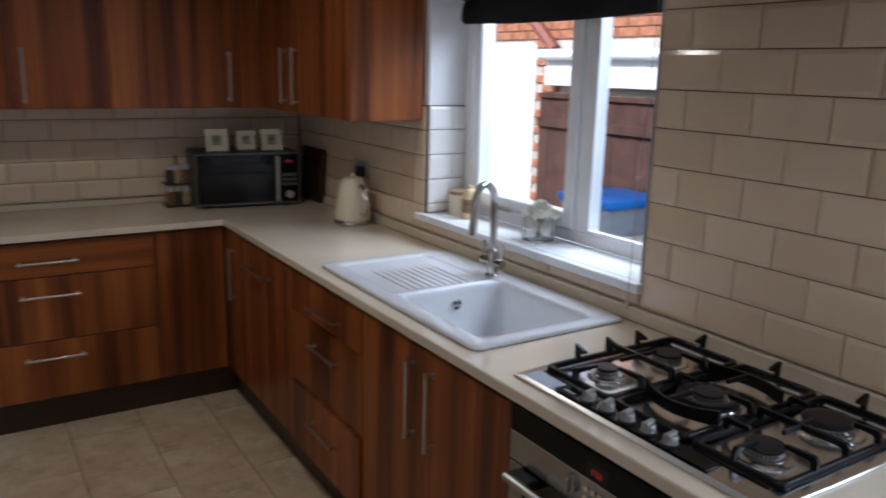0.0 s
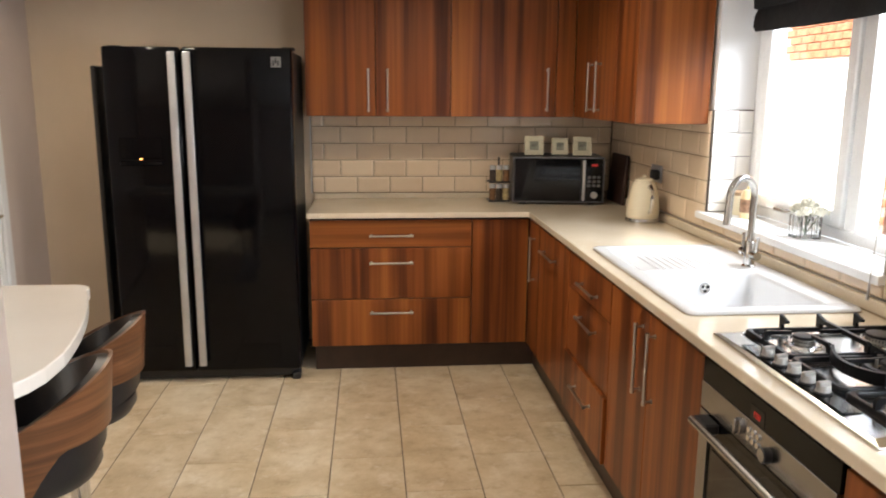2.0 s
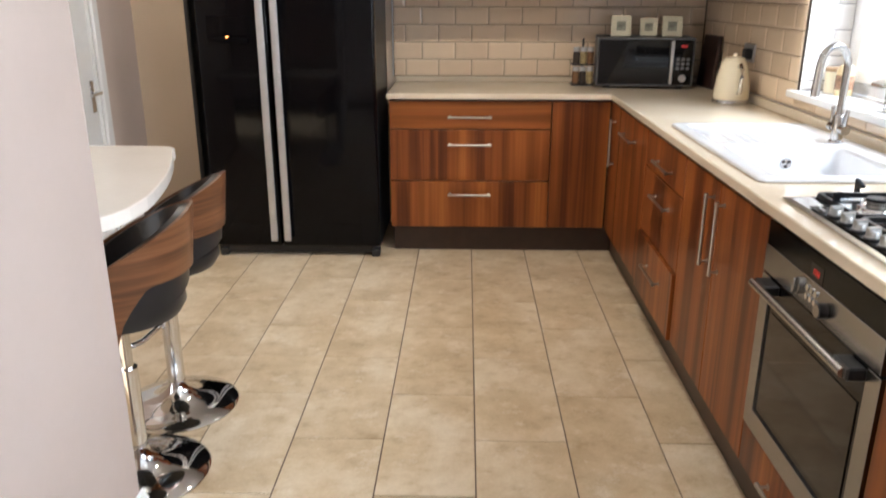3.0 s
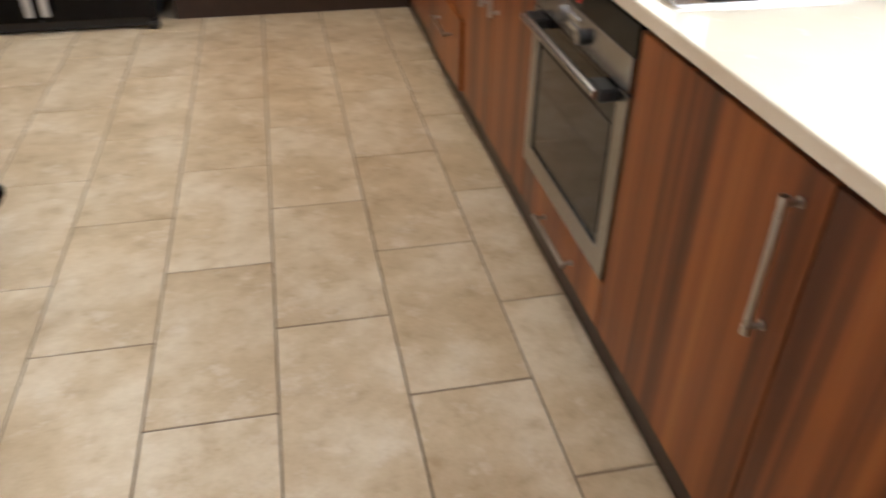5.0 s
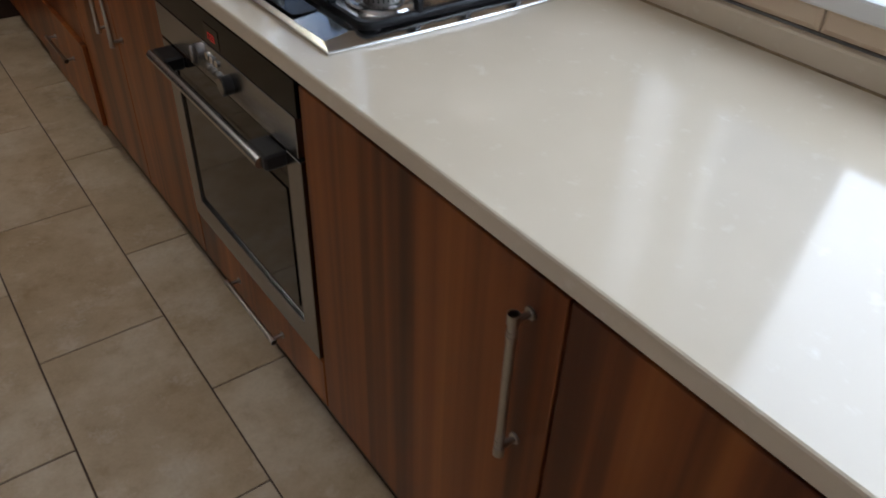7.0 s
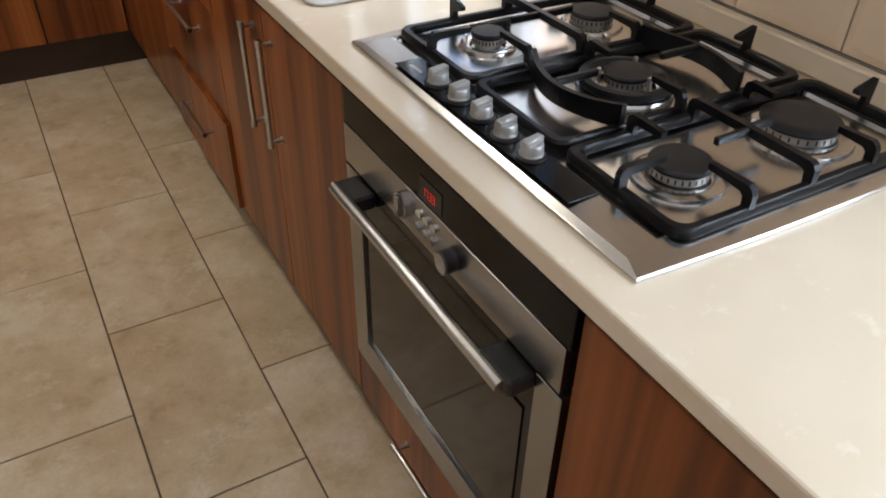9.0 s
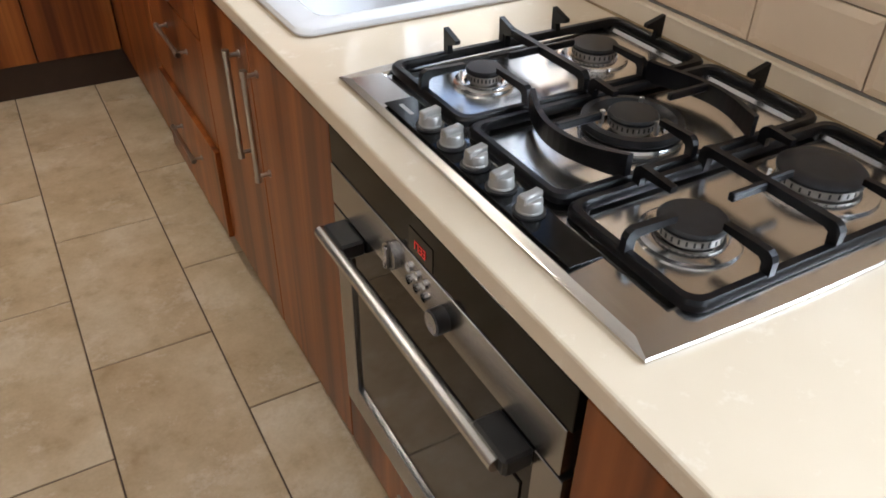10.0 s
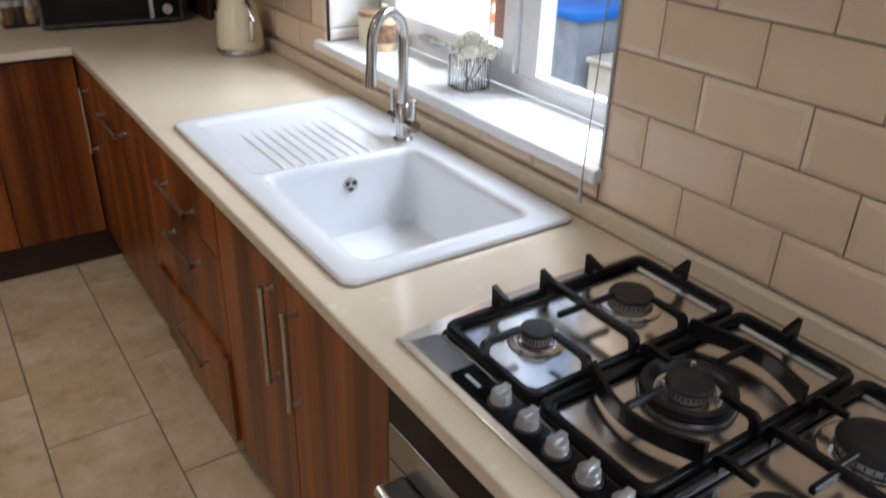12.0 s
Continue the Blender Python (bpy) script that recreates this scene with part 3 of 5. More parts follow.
# ---- tap ----
TX, TY = 1.565, 2.222
SATIN = brushed("satin_steel_tap", (0.55, 0.53, 0.50), 0.17, (40, 40, 40))
tp = thing("mixer_tap", (TX, TY, rz), "tall satin steel swan-neck mixer tap with two upright levers", "tap")
part("tap_body", join(lathe(TX, TY, [(0.0, rz), (0.025, rz), (0.025, rz + 0.004), (0.019, rz + 0.008), (0.019, rz + 0.088), (0.016, rz + 0.094), (0.013, rz + 0.096), (0, rz + 0.096)], 24),
                      rod((TX, TY - 0.040, rz + 0.048), (TX, TY + 0.040, rz + 0.048), 0.0125, n=16)), SATIN, tp, smooth=True)
pts = [(TX, TY, rz + 0.09), (TX, TY, rz + 0.255)] + [(TX - 0.95 * 0.056 * (1 - math.cos(a)), TY - 0.30 * 0.056 * (1 - math.cos(a)), rz + 0.255 + 0.070 * math.sin(a)) for a in [math.pi * k / 14 for k in range(1, 15)]] + [(TX - 0.108, TY - 0.034, rz + 0.225), (TX - 0.110, TY - 0.035, rz + 0.195)]
part("spout", tube(pts, 0.0128, 14), SATIN, tp, smooth=True)
part("spout_tip", rod((TX - 0.110, TY - 0.035, rz + 0.196), (TX - 0.112, TY - 0.0355, rz + 0.160), 0.0140, n=14), SATIN, tp, smooth=True)
for s_ in (-1, 1):
    part("lever", join(rod((TX, TY + s_ * 0.034, rz + 0.048), (TX, TY + s_ * 0.058, rz + 0.048), 0.0155, n=16),
                       rod((TX, TY + s_ * 0.049, rz + 0.050), (TX, TY + s_ * 0.053, rz + 0.112), 0.0062, n=10),
                       rod((TX, TY + s_ * 0.053, rz + 0.108), (TX, TY + s_ * 0.0532, rz + 0.116), 0.0074, n=10)), SATIN, tp, "satin steel lever", smooth=True)

# ---- hob ----
hz = TOPZ + 0.001
hb = thing("gas_hob", (1.37, 1.13, TOPZ), "five-burner stainless steel gas hob with black cast pan supports", "hob")
hx0, hy0, hx1, hy1 = HOB


def tray_loop(dx, dy, z):
    """The tray's outline, drawn in by dx and dy: long straight sides, short sides bowed slightly outward."""
    x0, x1, ya, yb, out = hx0 + dx, hx1 - dx, hy0 + dy, hy1 - dy, []
    for k in range(17):
        u = k / 16
        out.append((x0 + (x1 - x0) * u, ya + 0.014 - 0.014 * math.sin(math.pi * (0.12 + 0.76 * u)), z))
    for k in range(17):
        u = 1 - k / 16
        out.append((x0 + (x1 - x0) * u, yb - 0.022 + 0.022 * math.sin(math.pi * (0.06 + 0.88 * u)), z))
    return out


part("steel_tray", loft([tray_loop(-0.010, 0, hz), tray_loop(-0.010, 0, hz + 0.0035), tray_loop(-0.0085, 0.0015, hz + 0.0052), tray_loop(-0.001, 0.026, hz + 0.0108), tray_loop(0.045, 0.034, hz + 0.0135), tray_loop(0.051, 0.040, hz + 0.0095)]), TRAY, hb, "brushed steel tray")
part("control_strip", box(1.1075, 0.918, hz + 0.0136, 1.1515, 1.342, hz + 0.0156, 0.0005), PANEL_BLACK, hb, "black control strip")
part("maker_mark", box(1.122, 1.292, hz + 0.0157, 1.128, 1.326, hz + 0.0160), plain("grey_print", (0.35, 0.35, 0.35), 0.5), hb)
BURN = [(1.271, 1.343, 0.026, 0.046), (1.476, 1.342, 0.036, 0.054), (1.369, 1.128, 0.033, 0.072), (1.261, 0.907, 0.037, 0.058), (1.474, 0.913, 0.050, 0.072)]
IRON = plain("black_cast_iron", (0.005, 0.005, 0.006), 0.29, var=0.3, scale=40, spec=0.2)
CAP = plain("burner_cap_enamel", (0.012, 0.012, 0.013), 0.36, var=0.35, scale=60, spec=0.28)
ALLOY = plain("burner_alloy", (0.42, 0.40, 0.37), 0.42, 1.0, 0.2, 40)
pz = hz + 0.0098
for n, (bx, by, rc, rr) in enumerate(BURN):
    b = part("burner", lathe(bx, by, [(rr * 1.0, pz), (rr * 0.97, pz + 0.004), (rr * 0.8, pz + 0.0075), (rr * 0.66, pz + 0.006), (rr * 0.6, pz + 0.004)], 32), TRAY, hb, "dished polished burner ring", smooth=True)
    teeth = 28
    part("flame_ring", lathe(bx, by, [(rc * 0.8, pz + 0.002), (rc * 0.8, pz + 0.008), (rc * 0.98, pz + 0.009), (rc * 0.98, pz + 0.018), (0, pz + 0.018)], 32), ALLOY, b, "slotted alloy flame ring", smooth=True)
    part("burner_cap", lathe(bx, by, [(rc * 0.98, pz + 0.0185), (rc * 1.04, pz + 0.0205), (rc * 1.04, pz + 0.0235), (rc * 0.97, pz + 0.0262), (rc * 0.6, pz + 0.0268), (0, pz + 0.0268)], 36), CAP, b, "round black burner cap", smooth=True)
    sl = []
    for k in range(teeth):
        a = 2 * math.pi * k / teeth
        q = box(rc * 0.97, -0.0012, pz + 0.0105, rc * 0.99, 0.0012, pz + 0.0165)
        q.transform(pose(bx, by, 0, 0, 0, math.degrees(a)))
        sl.append(q)
    part("slots", join(*sl), BLACK_PLASTIC, b)
    if n == 2:
        part("wok_ring", lathe(bx, by, [(0.047, pz + 0.004), (0.050, pz + 0.012), (0.058, pz + 0.019), (0.068, pz + 0.018), (0.070, pz + 0.010), (0.064, pz + 0.004)], 36), CAP, b, "outer wok burner ring", smooth=True)
        for a in (0.6, 2.7, 4.8):
            part("spark_pin", box(bx + 0.042 * math.cos(a) - 0.003, by + 0.042 * math.sin(a) - 0.003, pz + 0.01, bx + 0.042 * math.cos(a) + 0.003, by + 0.042 * math.sin(a) + 0.003, pz + 0.030, 0.001), ALLOY, b)
    a = 2.5
    part("igniter", rod((bx + (rc + 0.008) * math.cos(a), by + (rc + 0.008) * math.sin(a), pz), (bx + (rc + 0.008) * math.cos(a), by + (rc + 0.008) * math.sin(a), pz + 0.017), 0.0025, n=8), CERAMIC, b)


def bar(x0, y0, x1, y1, z0, z1, w):
    """A straight cast bar from (x0, y0) to (x1, y1), with its underside at z0."""
    d = Vector((x1 - x0, y1 - y0))
    bm = box(0, -w / 2, z0, d.length, w / 2, z1, 0.0018)
    bm.transform(pose(x0, y0, 0, 0, 0, math.degrees(math.atan2(d.y, d.x))))
    return bm


def horn(x, y, dx, dy):
    """An upright thorn of a pan support, leaning inward along (dx, dy)."""
    bm = bmesh.new()
    for w in (-0.0045, 0.0045):
        prof = [(0, pz + 0.006), (0.014, pz + 0.006), (0.011, pz + 0.027), (0.034, pz + 0.035), (0.034, pz + 0.041), (-0.002, pz + 0.051)]
        vs = [bm.verts.new((x + dx * u - dy * w, y + dy * u + dx * w, z)) for u, z in prof]
        bm.faces.new(vs if w > 0 else vs[::-1])
    bm.verts.ensure_lookup_table()
    for k in range(6):
        bm.faces.new((bm.verts[k], bm.verts[(k + 1) % 6], bm.verts[6 + (k + 1) % 6], bm.verts[6 + k]))
    bmesh.ops.recalc_face_normals(bm, faces=bm.faces)
    return bm


def fin(x, y, dx, dy, profile, w=0.009):
    """An upright plate along (dx, dy) from (x, y); profile: (way along, height over the tray)."""
    bm = bmesh.new()
    sides = [[bm.verts.new((x + dx * u - dy * q, y + dy * u + dx * q, pz + z)) for u, z in profile] for q in (-w / 2, w / 2)]
    n = len(profile)
    bm.faces.new(sides[0][::-1])
    bm.faces.new(sides[1])
    for k in range(n):
        bm.faces.new((sides[0][k], sides[0][(k + 1) % n], sides[1][(k + 1) % n], sides[1][k]))
    bmesh.ops.recalc_face_normals(bm, faces=bm.faces)
    return bm


def arch(x, y, dx, dy, reach):
    """A finger that rises from the frame, turns and reaches over the burner."""
    return fin(x, y, dx, dy, [(0.0, 0.006), (0.0, 0.031), (0.003, 0.037), (0.009, 0.041), (reach, 0.039), (reach, 0.031), (0.018, 0.029), (0.013, 0.025), (0.012, 0.006)])


def support(y0, y1, arches, tees, thorns, spine, label):
    """One pan support over the stretch y0..y1: a flat rounded frame with raised fingers."""
    x0, x1, z0, z1 = 1.163, 1.608, pz + 0.004, pz + 0.016
    O = lambda d, r, z: [(a, b, z) for a, b in rounded(x0 + d, y0 + d, x1 - d, y1 - d, r, 4)]
    ring = loft([O(0.0, 0.020, z0), O(0.0, 0.020, z1 - 0.004), O(0.003, 0.019, z1), O(0.011, 0.018, z1), O(0.014, 0.018, z1 - 0.004), O(0.014, 0.018, z0), O(0.0, 0.020, z0)], False)
    bmesh.ops.remove_doubles(ring, verts=ring.verts, dist=1e-6)
    bmesh.ops.recalc_face_normals(ring, faces=ring.faces)
    t = part("pan_support", ring, IRON, hb, label, smooth=True)
    for a in arches:
        part("finger", arch(*a), IRON, t)
    for xa, xb, y in tees:
        part("finger", bar(xa, y, xb, y, pz + 0.029, pz + 0.040, 0.009), IRON, t)
    if spine:
        L = y1 - y0 - 0.006
        part("centre_bar", fin(1.370, y0 + 0.003, 0, 1, [(0, 0.006), (0, 0.032), (0.004, 0.038), (0.010, 0.041), (L - 0.010, 0.041), (L - 0.004, 0.038), (L, 0.032), (L, 0.006), (L - 0.012, 0.006), (L - 0.014, 0.026), (L - 0.020, 0.029), (0.020, 0.029), (0.014, 0.026), (0.012, 0.006)], 0.010), IRON, t)
    for h in thorns:
        part("thorn", horn(*h), IRON, t)
    # small feet carry the frame over the tray
    for fx in (x0 + 0.03, x1 - 0.03):
        for fy in (y0 + 0.008, y1 - 0.008):
            part("rubber_foot", rod((fx, fy, pz - 0.0002), (fx, fy, z0 + 0.001), 0.005, n=10), BLACK_PLASTIC, t)
    return t


support(1.226, 1.446, [(1.164, 1.343, 1, 0, 0.072), (1.271, 1.227, 0, 1, 0.078), (1.476, 1.227, 0, 1, 0.070)], [(1.375, 1.312, 1.343), (1.365, 1.432, 1.342)],
        [(1.266, 1.446, 0, -1), (1.368, 1.446, 0, -1), (1.472, 1.446, 0, -1), (1.607, 1.338, -1, 0)], True, "cast-iron pan support over the small burners")
wok = support(1.014, 1.220, [(1.369, 1.015, 0, 1, 0.062), (1.369, 1.219, 0, -1, 0.052)], [(1.240, 1.312, 1.128), (1.498, 1.428, 1.128)],
              [(1.607, 1.122, -1, 0)], False, "cast-iron pan support with curved wok arms")
support(0.803, 1.008, [(1.164, 0.907, 1, 0, 0.068), (1.268, 0.804, 0, 1, 0.066), (1.474, 0.804, 0, 1, 0.055), (1.268, 1.007, 0, -1, 0.060), (1.474, 1.007, 0, -1, 0.048)], [(1.375, 1.312, 0.907), (1.365, 1.416, 0.913)],
        [(1.607, 0.913, -1, 0)], True, "cast-iron pan support over the large burners")
# the curved arms round the wok burner, tipped up where they meet the frame
for cx, bow in ((1.266, -0.032), (1.472, 0.032)):
    rings = []
    for k in range(17):
        u = k / 16
        x, y, lift = cx + bow * math.sin(math.pi * u), 1.018 + 0.198 * u, 0.006 * abs(2 * u - 1) ** 3
        rings.append([(x - 0.0042, y, pz + 0.012), (x + 0.0042, y, pz + 0.012), (x + 0.0042, y, pz + 0.039 + lift), (x - 0.0042, y, pz + 0.039 + lift)])
    part("wok_arm", loft(rings, True, True), IRON, wok)
KNOB = plain("grey_metallic_knob", (0.31, 0.305, 0.29), 0.38, 0.5, 0.1, 30)
for k in range(5):
    x, y = 1.1295, 1.250 - 0.0572 * k
    kb = part("knob", lathe(x, y, [(0.0158, hz + 0.0195), (0.0158, hz + 0.0215), (0.0148, hz + 0.0225), (0.0146, hz + 0.0325), (0.0130, hz + 0.0345), (0, hz + 0.0345)], 22), KNOB, hb, "silver control knob", smooth=True)
    part("knob_skirt", lathe(x, y, [(0.0190, hz + 0.0157), (0.0190, hz + 0.0185), (0.0172, hz + 0.0198), (0, hz + 0.0198)], 22), BLACK_PLASTIC, kb, smooth=True)
    g = box(-0.0152, -0.0062, hz + 0.030, 0.0152, 0.0062, hz + 0.0415, 0.002)
    g.transform(pose(x, y, 0, 0, 0, 12))
    part("grip", g, KNOB, kb, smooth=True)

# ---- oven ----
on = thing("built_in_oven", (1.30, 1.126, 0.283), "built-in stainless steel and black glass single oven", "oven")
oy0, oy1 = 0.818, 1.418
part("oven_body", box(1.076, oy0 + 0.01, 0.284, 1.60, oy1 - 0.01, 0.852), BLACK_PLASTIC, on)
part("control_panel_top", box(1.052, oy0, 0.7985, 1.074, oy1, 0.862, 0.001), PANEL_BLACK, on, "black control panel")
band = part("control_band", box(1.050, oy0 + 0.006, 0.727, 1.074, oy1, 0.7980, 0.001), OVEN_STEEL, on, "brushed steel control band")
ctrl = part("display", box(1.0510, 1.100, 0.802, 1.0522, 1.162, 0.838), BLACK_GLASS, on)
SEG = {"1": "bc", "7": "abc", "3": "abgcd", "8": "abcdefg"}
def digits(txt, y, z, h):
    out, w = [], h * 0.5
    for ch in txt:
        for s_ in SEG.get(ch, ""):
            r = {"a": (0, h, w, h), "g": (0, h / 2, w, h / 2), "d": (0, 0, w, 0), "b": (w, h / 2, w, h), "c": (w, 0, w, h / 2), "f": (0, h / 2, 0, h), "e": (0, 0, 0, h / 2)}[s_]
            out.append(box(1.0500, y - r[0] + 0.0006, z + r[1] - 0.0005, 1.0506, y - r[2] - 0.0006, z + r[3] + 0.0005))
        y -= w * 1.55
    return join(*out)
part("display_digits", digits("1733", 1.150, 0.813, 0.0115), RED_LED, ctrl, "red seven-segment digits 17 33")
part("function_dial", join(rod((1.050, 1.204, 0.764), (1.041, 1.204, 0.764), 0.020, n=24), box(1.034, 1.199, 0.746, 1.042, 1.209, 0.782, 0.002)), OVEN_STEEL, on, "round steel dial", smooth=True)
for i in range(2):
    for j in range(3):
        part("button", rod((1.0505, 1.157 - 0.021 * j, 0.776 - 0.021 * i), (1.046, 1.157 - 0.021 * j, 0.776 - 0.021 * i), 0.0068, n=14), CHROME, on, smooth=True)
part("temperature_knob", rod((1.050, 1.066, 0.757), (1.032, 1.066, 0.757), 0.0175, n=24), BLACK_PLASTIC, on, "black knob with a steel face", smooth=True)
part("knob_face", rod((1.032, 1.066, 0.757), (1.0300, 1.066, 0.757), 0.0150, n=24), OVEN_STEEL, on, smooth=True)
dr = part("oven_door", box(1.056, oy0 + 0.050, 0.345, 1.073, oy1 - 0.050, 0.655), BLACK_GLASS, on, "black glass oven door")
part("door_top", box(1.054, oy0 + 0.050, 0.655, 1.073, oy1 - 0.050, 0.721, 0.001), BLACK_GLASS, dr)
part("door_frame", join(box(1.050, oy0, 0.286, 1.0735, oy0 + 0.050, 0.722, 0.001), box(1.050, oy1 - 0.050, 0.286, 1.0735, oy1, 0.722, 0.001), box(1.050, oy0 + 0.050, 0.286, 1.0735, oy1 - 0.050, 0.345, 0.001)), OVEN_STEEL, dr, "brushed steel door frame")
part("inner_window", box(1.0535, oy0 + 0.072, 0.368, 1.0562, oy1 - 0.072, 0.635), plain("dark_oven_window", (0.02, 0.017, 0.015), 0.06), dr)
oh = part("door_handle", rod((1.012, oy0 + 0.064, 0.704), (1.012, oy1 - 0.036, 0.704), 0.0105, n=20), STEEL, dr, "round steel handle bar", smooth=True)
for y in (oy0 + 0.052, oy1 - 0.108):
    part("handle_bracket", box(1.014, y, 0.690, 1.0545, y + 0.070, 0.718, 0.004), BLACK_PLASTIC, oh)

# ---- windows of the east wall ----


def pvc_window(name, w, panes):
    """A white upvc window with the opening w; panes: (y0, y1) clear glass stretches from the inside, opening sash where true."""
    y0, y1, z0, z1 = w
    f0, f1 = 1.87, 1.935
    zb = z0 + 0.045
    t = thing(name, (1.9, (y0 + y1) / 2, z0), "white plastic-framed window with clear panes", "window", kind="structure")
    part("outer_frame", join(box(f0, y0, z0, f1, y1, zb, 0.004), box(f0, y0, z1 - 0.06, f1, y1, z1, 0.004), box(f0, y1 - 0.055, zb, f1, y1, z1 - 0.06, 0.004), box(f0, y0, zb, f1, y0 + 0.055, z1 - 0.06, 0.004)), PVC, t)
    for a, b, sash in panes:
        if sash:
            s0, s1 = f0 - 0.016, f1 - 0.012
            s_ = part("sash", join(box(s0, a - 0.055, zb + 0.002, s1, a, z1 - 0.062, 0.005), box(s0, b, zb + 0.002, s1, b + 0.055, z1 - 0.062, 0.005), box(s0, a, zb + 0.002, s1, b, zb + 0.058, 0.005), box(s0, a, z1 - 0.115, s1, b, z1 - 0.062, 0.005)), PVC, t, "white opening casement")
            g = part("pane", box(1.89, a - 0.004, zb + 0.055, 1.896, b + 0.004, z1 - 0.11), GLASS, s_)
        else:
            bead = part("glazing_bead", join(box(f0 - 0.006, a - 0.014, zb, f0 + 0.02, a, z1 - 0.06), box(f0 - 0.006, b, zb, f0 + 0.02, b + 0.014, z1 - 0.06), box(f0 - 0.006, a, zb, f0 + 0.02, b, zb + 0.014)), PVC, t)
            g = part("pane", box(1.89, a - 0.004, zb + 0.008, 1.896, b + 0.004, z1 - 0.07), GLASS, t)
        g.visible_shadow = False
    return t


w1 = pvc_window("window_1", WIN, [(2.205, 2.745, True), (1.71, 2.072, False)])
part("mullion", box(1.868, 2.087, WIN[2] + 0.045, 1.935, 2.1485, WIN[3] - 0.06, 0.004), PVC, w1)
part("stay_handle", join(box(1.835, 2.50, 1.066, 1.855, 2.58, 1.082, 0.003), rod((1.84, 2.50, 1.075), (1.83, 2.42, 1.083), 0.006, n=10)), STEEL, w1, "metal window stay")
w2 = pvc_window("window_2", WIN2, [(-0.10, 0.63, False), (-0.93, -0.19, False)])
part("mullion", box(1.868, -0.176, WIN2[2] + 0.045, 1.935, -0.114, WIN2[3] - 0.06, 0.004), PVC, w2)
for w, a, b in ((WIN, 1.628, 2.925), (WIN2, -1.02, 0.712)):
    bm = join(box(1.652, a, 0.985, 1.690, b, 1.015, 0.005, 2), box(1.689, w[0] + 0.002, 0.9851, 1.8695, w[1] - 0.002, 1.0148))
    solid("window_sill", bm, WHITE_PAINT, "white painted window board with a rounded nose", "window sill", "structure")
# ---- roman blind, cord and hood ----
bl = thing("roman_blind", (1.845, 2.26, 1.79), "dark patterned roman blind drawn up above the sink window", "blind")
bm = bmesh.new()
rows = []
for z, x in ((1.795, 1.835), (1.815, 1.822), (1.86, 1.826), (1.885, 1.838), (1.89, 1.820), (1.93, 1.816), (1.965, 1.836), (1.975, 1.815), (2.02, 1.812), (2.055, 1.83)):
    rows.append([bm.verts.new((x + 0.004 * math.sin(9 * y), y, z - (0.010 if z < 1.82 else 0.0) * math.sin((y - 1.66) * 2.6))) for y in [1.66 + 1.20 * k / 16 for k in range(17)]])
for lo, hi in zip(rows, rows[1:]):
    for k in range(16):
        bm.faces.new((lo[k], lo[k + 1], hi[k + 1], hi[k]))
bmesh.ops.solidify(bm, geom=list(bm.faces), thickness=0.004)
part("fabric", bm, FABRIC, bl, smooth=True)
part("head_rail", box(1.80, 1.655, 2.03, 1.85, 2.865, 2.058, 0.003), BLACK_PLASTIC, bl)
cd = thing("blind_cord", (1.662, 1.668, 0.925), "thin pale blind cord with a small metal weight", "cord")
part("cord", tube([(1.700, 1.668, 2.03), (1.672, 1.662, 1.5), (1.6465, 1.655, 0.985)], 0.0013, 6), plain("cord_cotton", (0.38, 0.33, 0.27), 0.9, var=0.2), cd)
part("weight", lathe(1.6465, 1.655, [(0, 0.990), (0.003, 0.988), (0.0045, 0.966), (0.0062, 0.948), (0.006, 0.938), (0, 0.936)], 12), NICKEL, cd, "small bell-shaped metal weight", smooth=True)

hd = thing("cooker_hood", (1.40, 1.13, 1.795), "steel cooker hood above the hob", "cooker hood")
part("canopy", join(box(1.135, 0.76, 1.807, EAST - 0.006, 1.50, 1.85, 0.004)), STEEL, hd, "brushed steel canopy edge")
part("filter", box(1.19, 0.80, 1.799, EAST - 0.05, 1.46, 1.808), plain("aluminium_mesh", (0.5, 0.5, 0.5), 0.4, 1.0, 0.3, 90, 0.4), hd, "aluminium grease filter")
bm = loft([[(1.15, 0.775, 1.85), (EAST - 0.007, 0.775, 1.85), (EAST - 0.007, 1.485, 1.85), (1.15, 1.485, 1.85)], [(1.40, 0.99, 2.03), (EAST - 0.007, 0.99, 2.03), (EAST - 0.007, 1.27, 2.03), (1.40, 1.27, 2.03)], [(1.40, 0.99, 2.399), (EAST - 0.007, 0.99, 2.399), (EAST - 0.007, 1.27, 2.399), (1.40, 1.27, 2.399)]])
part("chimney", bm, STEEL, hd)

# ---- things on the worktop ----
mw = thing("microwave_oven", (1.28, 4.10, TOPZ), "black microwave oven with silver trim standing in the worktop corner", "microwave")
MW, MD, MH = 0.525, 0.30, 0.276
part("case", box(-MW / 2, -0.10, 0.012, MW / 2, MD - 0.10, MH, 0.006), BLACK_PLASTIC, mw)
fd = part("front", box(-MW / 2, -0.122, 0.014, MW / 2, -0.100, MH, 0.006), BLACK_PLASTIC, mw)
part("door_glass", box(-MW / 2 + 0.012, -0.1255, 0.026, MW / 2 - 0.135, -0.1215, MH - 0.012, 0.001), BLACK_GLASS, mw, "black mirrored door")
part("trim", join(box(-MW / 2, -0.1262, 0.014, MW / 2, -0.1222, 0.020), box(-MW / 2, -0.1262, MH - 0.007, MW / 2, -0.1222, MH), box(-MW / 2, -0.1262, 0.02, -MW / 2 + 0.006, -0.1222, MH - 0.006), box(MW / 2 - 0.006, -0.1262, 0.02, MW / 2, -0.1222, MH - 0.006)), plain("dark_chrome_trim", (0.16, 0.16, 0.165), 0.3, 0.8), mw, "thin dark chrome trim")
